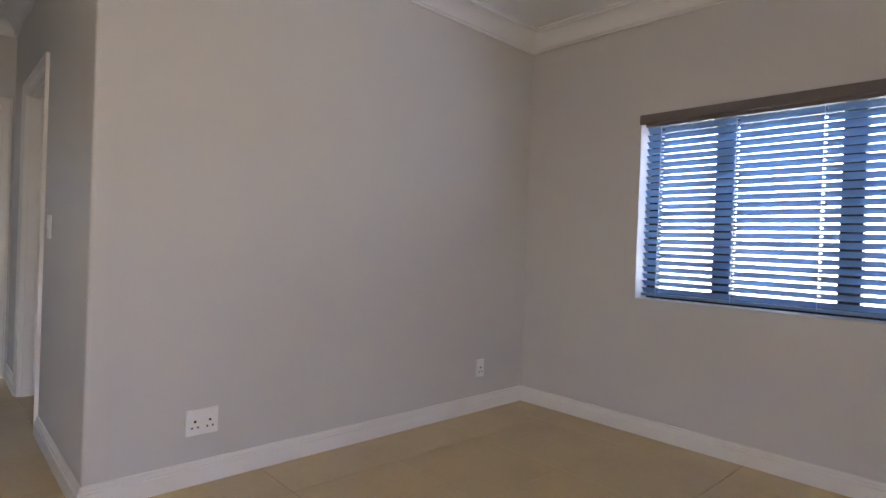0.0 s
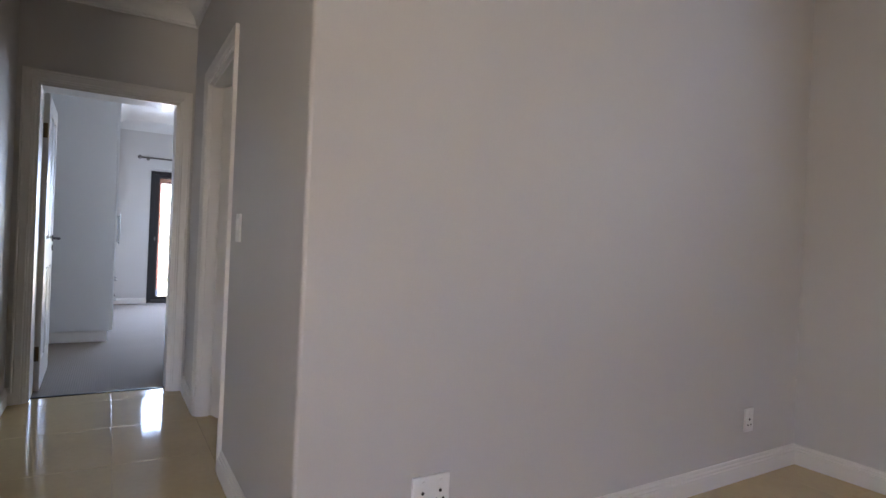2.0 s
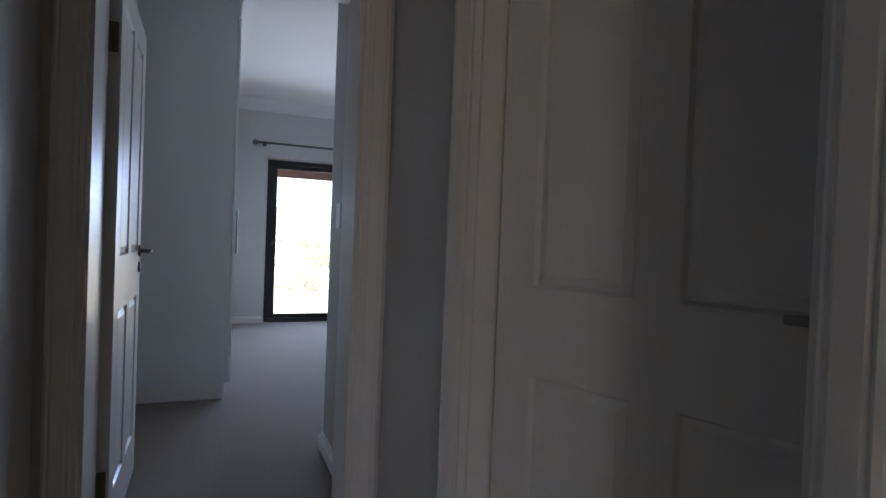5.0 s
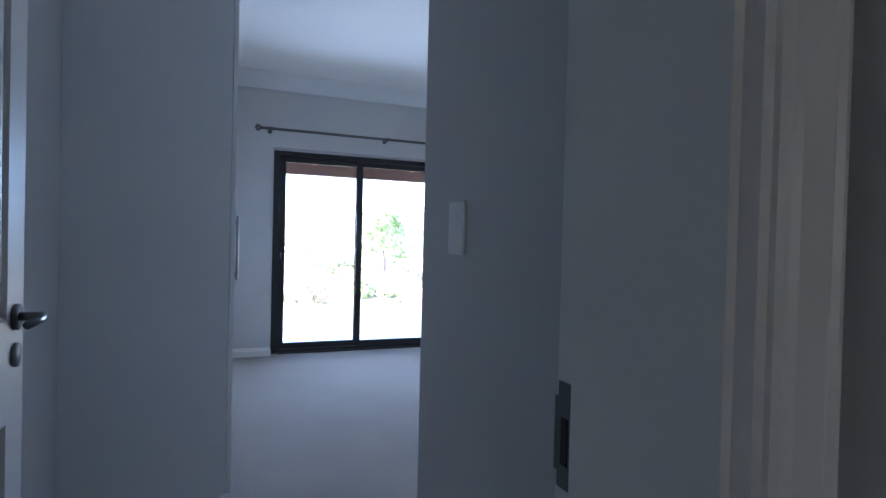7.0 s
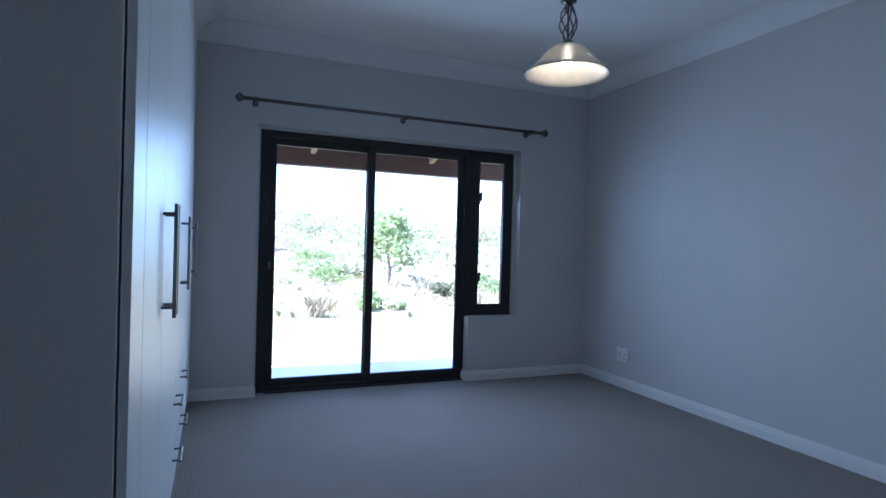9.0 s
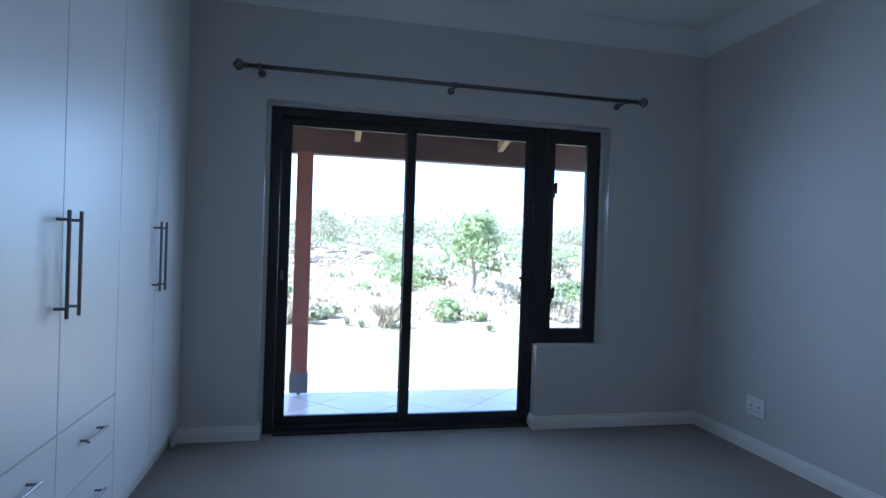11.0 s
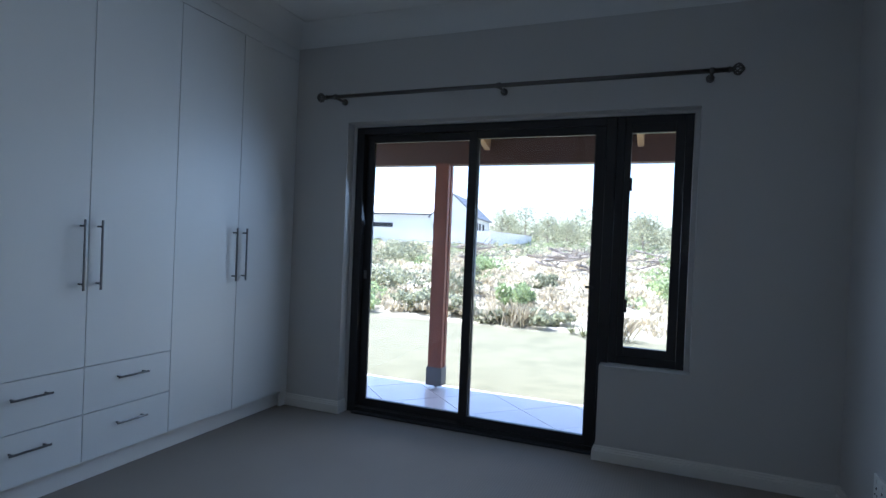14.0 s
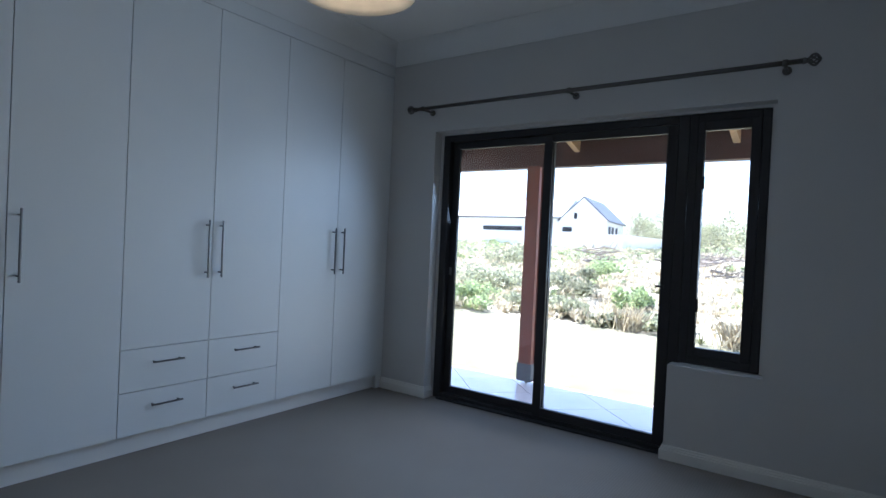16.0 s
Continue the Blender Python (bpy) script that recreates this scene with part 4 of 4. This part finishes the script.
for x, y, r, h, fresh in BUSHES:
    lab = ("fresh green" if fresh else "grey-green") + (" shrub at the lawn's edge" if y < 10 else " bush in the dry veld")
    tagged(new("bush", leaf_mesh("bush", clumps(x, y, r, h, 1400), rng.uniform(0.025, 0.065, 1400 // 7 * 7) * (1 + y / 40), LEAF_BRIGHT if fresh else LEAF)), lab, "bush", "bushes beyond the lawn")
# tufts
for x, y, lab in ((1.45, 5.6, "yellow-green grass tussock at the lawn's edge"), (-0.2, 6.0, "dry grass tussock at the lawn's edge")):
    bm = bmesh.new()
    z0 = float(land(np.array(x), np.array(y)))
    for _ in range(95):
        a, lean, hh = rng.uniform(0, 6.28), rng.uniform(0.04, 0.34), rng.uniform(0.22, 0.46)
        c, s = math.cos(a), math.sin(a)
        bx, by = x + rng.normal() * 0.12, y + rng.normal() * 0.12
        p = [bm.verts.new(q) for q in ((bx - s * 0.009, by + c * 0.009, z0), (bx + s * 0.009, by - c * 0.009, z0), (bx + c * lean * 0.5 + s * 0.006, by + s * lean * 0.5 - c * 0.006, z0 + hh * 0.7), (bx + c * lean, by + s * lean, z0 + hh), (bx + c * lean * 0.5 - s * 0.006, by + s * lean * 0.5 + c * 0.006, z0 + hh * 0.7))]
        bm.faces.new(p)
    tagged(part("grass_tussock", bm, STRAW), lab, "grass", "tussocks")
# aloes
for x, y in ((1.0, 5.5), (3.05, 5.1), (0.78, 5.75)):
    bm = bmesh.new()
    z0 = float(land(np.array(x), np.array(y)))
    for k in range(16):
        a, hh = k * 2.4, 0.08 + 0.16 * (k / 16)
        c, s, ln = math.cos(a), math.sin(a), 0.16 - 0.07 * k / 16
        p = [bm.verts.new(q) for q in ((x - s * 0.018, y + c * 0.018, z0 + 0.01), (x + s * 0.018, y - c * 0.018, z0 + 0.01), (x + c * ln, y + s * ln, z0 + hh), (x, y, z0 + 0.035))]
        for f in ((0, 1, 2), (0, 2, 3), (1, 3, 2), (0, 3, 1)):
            bm.faces.new([p[i] for i in f])
    tagged(part("aloe", bm, LEAF), "small spiky aloe in the lawn", "aloe", "aloes")


def tree(x, y, h, spread, n, mat, lab, name="tree"):
    t = thing(name, (x, y, float(land(np.array(x), np.array(y)))), 0, lab, "tree", "trees in the veld")
    bm = bmesh.new()
    tube(bm, [(0, 0, -0.1), (0.04, 0.02, h * 0.25), (-0.05, 0.05, h * 0.55), (0, 0, h * 0.85)], [0.035 * h, 0.026 * h, 0.016 * h, 0.005 * h], 8)
    tips = []
    for k in range(11):
        a, f = k * 2.4, 0.28 + 0.055 * k
        ex, ey, ez = math.cos(a) * spread * (1.1 - f) * 1.1, math.sin(a) * spread * (1.1 - f) * 1.1, h * (f + 0.16)
        tube(bm, [(0, 0, h * f), (ex * 0.5, ey * 0.5, h * f + (ez - h * f) * 0.4), (ex, ey, ez)], [0.011 * h, 0.007 * h, 0.002 * h], 6)
        tips += [(ex, ey, ez), (ex * 0.6, ey * 0.6, h * f + (ez - h * f) * 0.6)]
    tips.append((0, 0, h * 0.95))
    part("trunk", bm, BARK, t, "grey bark")
    pts = []
    for tip in tips:
        d = rng.normal(size=(n // len(tips), 3)) * np.array([spread * 0.2, spread * 0.2, h * 0.07])
        pts.append(np.array(tip) + d)
    pts = np.concatenate(pts)
    ob = new("crown", leaf_mesh("crown", pts, rng.uniform(0.04, 0.10, len(pts)) * (1 + h / 12), mat))
    ob.parent = t
    return t


tree(3.95, 9.5, 1.95, 0.8, 1400, LEAF_BRIGHT, "slender young tree with feathery green crown")
tree(9.2, 27.0, 2.2, 1.2, 2000, LEAF, "small grey-green tree in the veld")
tree(0.3, 44.0, 3.0, 1.6, 1800, LEAF, "grey-green tree before the far woods")
for x, y, h, spread in ((-13.2, 60.0, 4.6, 2.4), (-11.0, 62.0, 3.6, 2.2), (-8.6, 61.0, 3.0, 2.0), (-15.4, 58.0, 4.2, 2.4), (-17.0, 66.0, 3.8, 2.2)):
    tree(x, y, h, spread, 2200, LEAF, "tall grey-green tree beyond the white house")
# heaps of dead branches
def brush_pile(x, y, ln, wide, n, lab):
    z0 = float(land(np.array(x), np.array(y)))
    pile = thing("brush_pile", (x, y, z0), 0, lab, "brush pile", "dead branches")
    for k in range(n):
        bm = bmesh.new()
        u, v, hh = rng.normal() * ln * 0.3, rng.normal() * wide * 0.35, rng.uniform(0.1, 0.75)
        a, tilt, size = rng.normal() * 0.5, rng.normal() * 0.16, rng.uniform(0.6, 1.5)
        d = Vector((math.cos(a), math.sin(a), tilt))
        side = Vector((-d.y, d.x, 0.15))
        c = Vector((u, v, hh))
        bend = rng.normal() * 0.16
        pts = [c + d * (size * (f - 0.5)) + side * (bend * math.sin(f * 4.5)) for f in (0, 0.25, 0.5, 0.75, 1)]
        w = rng.uniform(0.022, 0.055)
        tube(bm, pts, [w, w * 0.9, w * 0.75, w * 0.5, w * 0.2], 7)
        for f in (1, 2, 3):
            q = pts[f] + d * rng.uniform(0.1, 0.4) + side * rng.normal() * 0.25 + Vector((0, 0, rng.uniform(0.0, 0.4)))
            tube(bm, [pts[f], (pts[f] + q) / 2 + Vector((0, 0, 0.05)), q], [w * 0.5, w * 0.35, w * 0.1], 5)
        part("branch", bm, BARK, pile)


brush_pile(-0.8, 15.7, 3.0, 1.0, 26, "heap of bleached dead branches in the veld")
brush_pile(2.2, 16.8, 2.4, 0.9, 14, "heap of bleached dead branches in the veld")
brush_pile(-5.1, 18.4, 1.5, 0.9, 16, "dark tangled heap of dead wood")


# the rest of the veld's scrub and the far woods
def patch(x, y):
    """How thick the scrub grows: drifts with bare dry grass between."""
    return 0.5 + 0.3 * math.sin(x * 0.55 + y * 0.31 + 1.0) * math.sin(y * 0.42 - x * 0.2) + 0.3 * math.sin(x * 0.23 - y * 0.17 + 2.0)


kinds = {"scrub": ([], [], LEAF, "grey-green fynbos scrub over dry veld"), "green_scrub": ([], [], LEAF_BRIGHT, "fresh green low scrub in drifts")}
for k in range(1500):
    y = 7.0 + 62 * rng.uniform() ** 1.15
    x = rng.uniform(-1, 1) * (6 + y * 0.8) + 0.5
    open_ground = 0.22 if x > -0.09 * y - 1.0 and y < 26 else 1.0
    if rng.uniform() > patch(x, y) * (0.55 + y / 60) * open_ground:
        continue
    r = rng.uniform(0.2, 0.6) * (1 + y / 60)
    p = clumps(x, y, r, r * rng.uniform(0.5, 0.95), 130, 5)
    kind = kinds["green_scrub" if k % 3 == 0 else "scrub"]
    kind[0].append(p)
    kind[1].append(rng.uniform(0.025, 0.07, len(p)) * (1 + y / 40))
for name, (pts, sz, mat, lab) in kinds.items():
    tagged(new(name, leaf_mesh(name, np.concatenate(pts), np.concatenate(sz), mat)), lab, "scrub", "", "stuff")
pts, sz = [], []
for _ in range(1100):
    y = 6.1 + 36 * rng.uniform() ** 1.3
    x = rng.uniform(-1, 1) * (5 + y * 0.8) + 0.5
    p = clumps(x, y, 0.5, 0.26, 90, 3)
    pts.append(p)
    sz.append(rng.uniform(0.03, 0.075, len(p)) * (1 + y / 60))
tagged(new("dry_grass", leaf_mesh("dry_grass", np.concatenate(pts), np.concatenate(sz), STRAW, 3.0)), "pale dry grass between the shrubs", "grass", "", "stuff")
pts, sz = [], []
for _ in range(560):
    y = rng.uniform(66, 105)
    x = rng.uniform(-1, 1) * 90
    if x < -16 and y < 85:
        continue
    hh = rng.uniform(2.2, 4.4) + (1.8 if rng.uniform() < 0.15 else 0.0)
    z0 = float(land(np.array(x), np.array(y)))
    for _ in range(5):
        c = np.array([x + rng.normal() * 0.9, y + rng.normal() * 0.9, z0 + hh * rng.uniform(0.3, 1.0)])
        p = c + rng.normal(size=(34, 3)) * np.array([0.7, 0.7, 0.5])
        pts.append(p)
        sz.append(rng.uniform(0.14, 0.34, 34))
tagged(new("far_woods", leaf_mesh("far_woods", np.concatenate(pts), np.concatenate(sz), LEAF)), "line of grey-green trees on the horizon", "woods", "", "stuff")


# ---- neighbouring house and garden wall ----
def gabled(parent, w, ln, eave, apex, roofmat):
    """Local x across the gable, y along the ridge, the gable end at y = 0."""
    bm = bmesh.new()
    a = [(-w / 2, 0, -1), (w / 2, 0, -1), (w / 2, 0, eave), (0, 0, apex), (-w / 2, 0, eave)]
    va, vb = [bm.verts.new(p) for p in a], [bm.verts.new((p[0], ln, p[2])) for p in a]
    bm.faces.new(va)
    bm.faces.new(vb[::-1])
    for i in range(5):
        bm.faces.new((va[i], va[(i + 1) % 5], vb[(i + 1) % 5], vb[i]))
    part("wall", bm, PLASTER_OUT, parent, "white plastered wall")
    for s in (-1, 1):
        bm = bmesh.new()
        d = 0.14
        k = (apex - eave) / (w / 2)
        q = [(s * 0.0, apex + 0.02), (s * (w / 2 + 0.3), eave - 0.3 * k + 0.02), (s * (w / 2 + 0.3), eave - 0.3 * k + 0.02 + d), (s * 0.0, apex + 0.02 + d)]
        va, vb = [bm.verts.new((p[0], -0.06, p[1])) for p in q], [bm.verts.new((p[0], ln + 0.06, p[1])) for p in q]
        for i in range(4):
            bm.faces.new((va[i], va[(i + 1) % 4], vb[(i + 1) % 4], vb[i]))
        bm.faces.new(va)
        bm.faces.new(vb)
        part("roof", bm, roofmat, parent)


def house_window(parent, x0, x1, z0, z1, y):
    wf = part("window", boxes((x0 - 0.05, x1 + 0.05, y - 0.03, y + 0.05, z0 - 0.05, z0), (x0 - 0.05, x1 + 0.05, y - 0.03, y + 0.05, z1, z1 + 0.05), (x0 - 0.05, x0, y - 0.03, y + 0.05, z0, z1), (x1, x1 + 0.05, y - 0.03, y + 0.05, z0, z1)), BLACKALU, parent, "dark window frame")
    part("pane", boxes((x0, x1, y - 0.012, y, z0, z1)), HOLE, wf, "dark glass")


def ground_at(x, y):
    return float(land(np.array(float(x)), np.array(float(y))))


house = thing("house", (-17.5, 47.5, ground_at(-17, 47)), 8, "white gabled house wing with a dark grey roof", "house", "neighbouring houses")
gabled(house, 4.4, 9.0, 2.95, 5.0, ROOF)
house_window(house, -0.85, -0.62, 3.0, 3.5, 0.0)
house_window(house, -1.9, -1.1, 1.75, 2.1, 0.0)
for ya in (1.0, 2.6, 4.6):
    wf = part("window", boxes((2.17, 2.25, ya, ya + 0.9, 1.5, 1.56), (2.17, 2.25, ya, ya + 0.9, 2.3, 2.36), (2.17, 2.25, ya, ya + 0.06, 1.56, 2.3), (2.17, 2.25, ya + 0.84, ya + 0.9, 1.56, 2.3)), BLACKALU, house, "dark window frame")
    part("pane", boxes((2.19, 2.21, ya + 0.06, ya + 0.84, 1.56, 2.3)), HOLE, wf, "dark glass")
house2 = thing("house", (-19.6, 50.5, ground_at(-19, 49)), 90, "long white house with pale roof and strip windows", "house", "neighbouring houses")
gabled(house2, 6.0, 20.0, 3.1, 4.9, ROOF_PALE)
part("gutter", boxes((-3.42, -3.34, 0.0, 20.0, 2.90, 2.99)), BLACKALU, house2, "dark gutter")
for ya, yb in ((4.4, 9.0), (13.0, 16.0)):
    wx = -3.0
    wf = part("window", boxes((wx - 0.05, wx + 0.03, ya, yb, 1.62, 1.68), (wx - 0.05, wx + 0.03, ya, yb, 2.0, 2.06), (wx - 0.05, wx + 0.03, ya, ya + 0.06, 1.68, 2.0), (wx - 0.05, wx + 0.03, yb - 0.06, yb, 1.68, 2.0)), BLACKALU, house2, "dark window frame")
    part("pane", boxes((wx - 0.012, wx + 0.01, ya + 0.06, yb - 0.06, 1.68, 2.0)), HOLE, wf, "dark glass")
gw = thing("garden_wall", (-12.2, 43.0, ground_at(-12.2, 43)), 0, "white plastered garden wall before the houses", "garden wall")
part("wall", boxes((-40.0, 0.0, 0, 0.22, -1.2, 1.45), (-0.22, 0.0, 0.22, 16, -1.2, 1.45)), PLASTER_OUT, gw)
part("coping", boxes((-40.05, 0.05, -0.05, 0.27, 1.45, 1.52), (-0.27, 0.05, 0.27, 16, 1.45, 1.52)), PLASTER_OUT, gw)


# ---- floor tiles ----
def tile_mesh(name, w, d, h, mat):
    bm = bmesh.new()
    box(bm, -w / 2, w / 2, -d / 2, d / 2, -h, 0.0, bevel=0.0012)
    return finish(name, bm, mat)


def lay_tiles(parent, mat, x0, x1, y0, y1, size, z, ox=0.0, oy=0.0, keep=None):
    made = {}
    i0, i1 = math.floor((x0 - ox) / size), math.ceil((x1 - ox) / size)
    j0, j1 = math.floor((y0 - oy) / size), math.ceil((y1 - oy) / size)
    for i in range(i0, i1):
        for j in range(j0, j1):
            a, b = max(x0, ox + i * size), min(x1, ox + (i + 1) * size)
            c, d = max(y0, oy + j * size), min(y1, oy + (j + 1) * size)
            if b - a < 0.02 or d - c < 0.02:
                continue
            key = (round(b - a, 3), round(d - c, 3))
            if key not in made:
                made[key] = tile_mesh("tile", b - a - 0.002, d - c - 0.002, 0.01, mat)
            t = new("tile", made[key])
            t.parent = parent
            t.location = ((a + b) / 2, (c + d) / 2, z)


lay_tiles(floor_hall, TILE, HALL_W, HALL_E, -8.0, -5.456, 0.6, 0.0, -0.47, -5.66)
lay_tiles(floor_hall, TILE, LOUNGE_W, LX, LOUNGE_S, -8.0, 0.6, 0.0, -0.47, -5.66)
lay_tiles(floor_hall, TILE, HALL_E, 2.5, -8.0, -4.62, 0.6, 0.0, -0.47, -5.66)


def clipped(poly, axis, limit, sign):
    """The part of a polygon on one side of a line along an axis."""
    out = []
    for p, q in zip(poly, poly[1:] + poly[:1]):
        dp, dq = sign * (p[axis] - limit), sign * (q[axis] - limit)
        if dp <= 0:
            out.append(p)
        if dp * dq < 0:
            f = dp / (dp - dq)
            out.append((p[0] + f * (q[0] - p[0]), p[1] + f * (q[1] - p[1])))
    return out


# patio tiles laid on the diagonal
STEP = 0.735
for i in range(-12, 14):
    for j in range(-12, 14):
        su, di, g = 0.73 + i * STEP, -0.02 + j * STEP, 0.004
        poly = [((a + b) / 2, (a - b) / 2) for a, b in ((su + g, di + g), (su + STEP - g, di + g), (su + STEP - g, di + STEP - g), (su + g, di + STEP - g))]
        for axis, limit, sign in ((0, -5.0, -1), (0, 7.0, 1), (1, 0.292, -1), (1, 1.53, 1)):
            if poly:
                poly = clipped(poly, axis, limit, sign)
        area = abs(sum(p[0] * q[1] - q[0] * p[1] for p, q in zip(poly, poly[1:] + poly[:1]))) / 2 if poly else 0
        if area < 0.003:
            continue
        bm = bmesh.new()
        prism(bm, poly, -0.11, -0.1)
        bmesh.ops.recalc_face_normals(bm, faces=bm.faces)
        part("tile", bm, PATIO, patio)
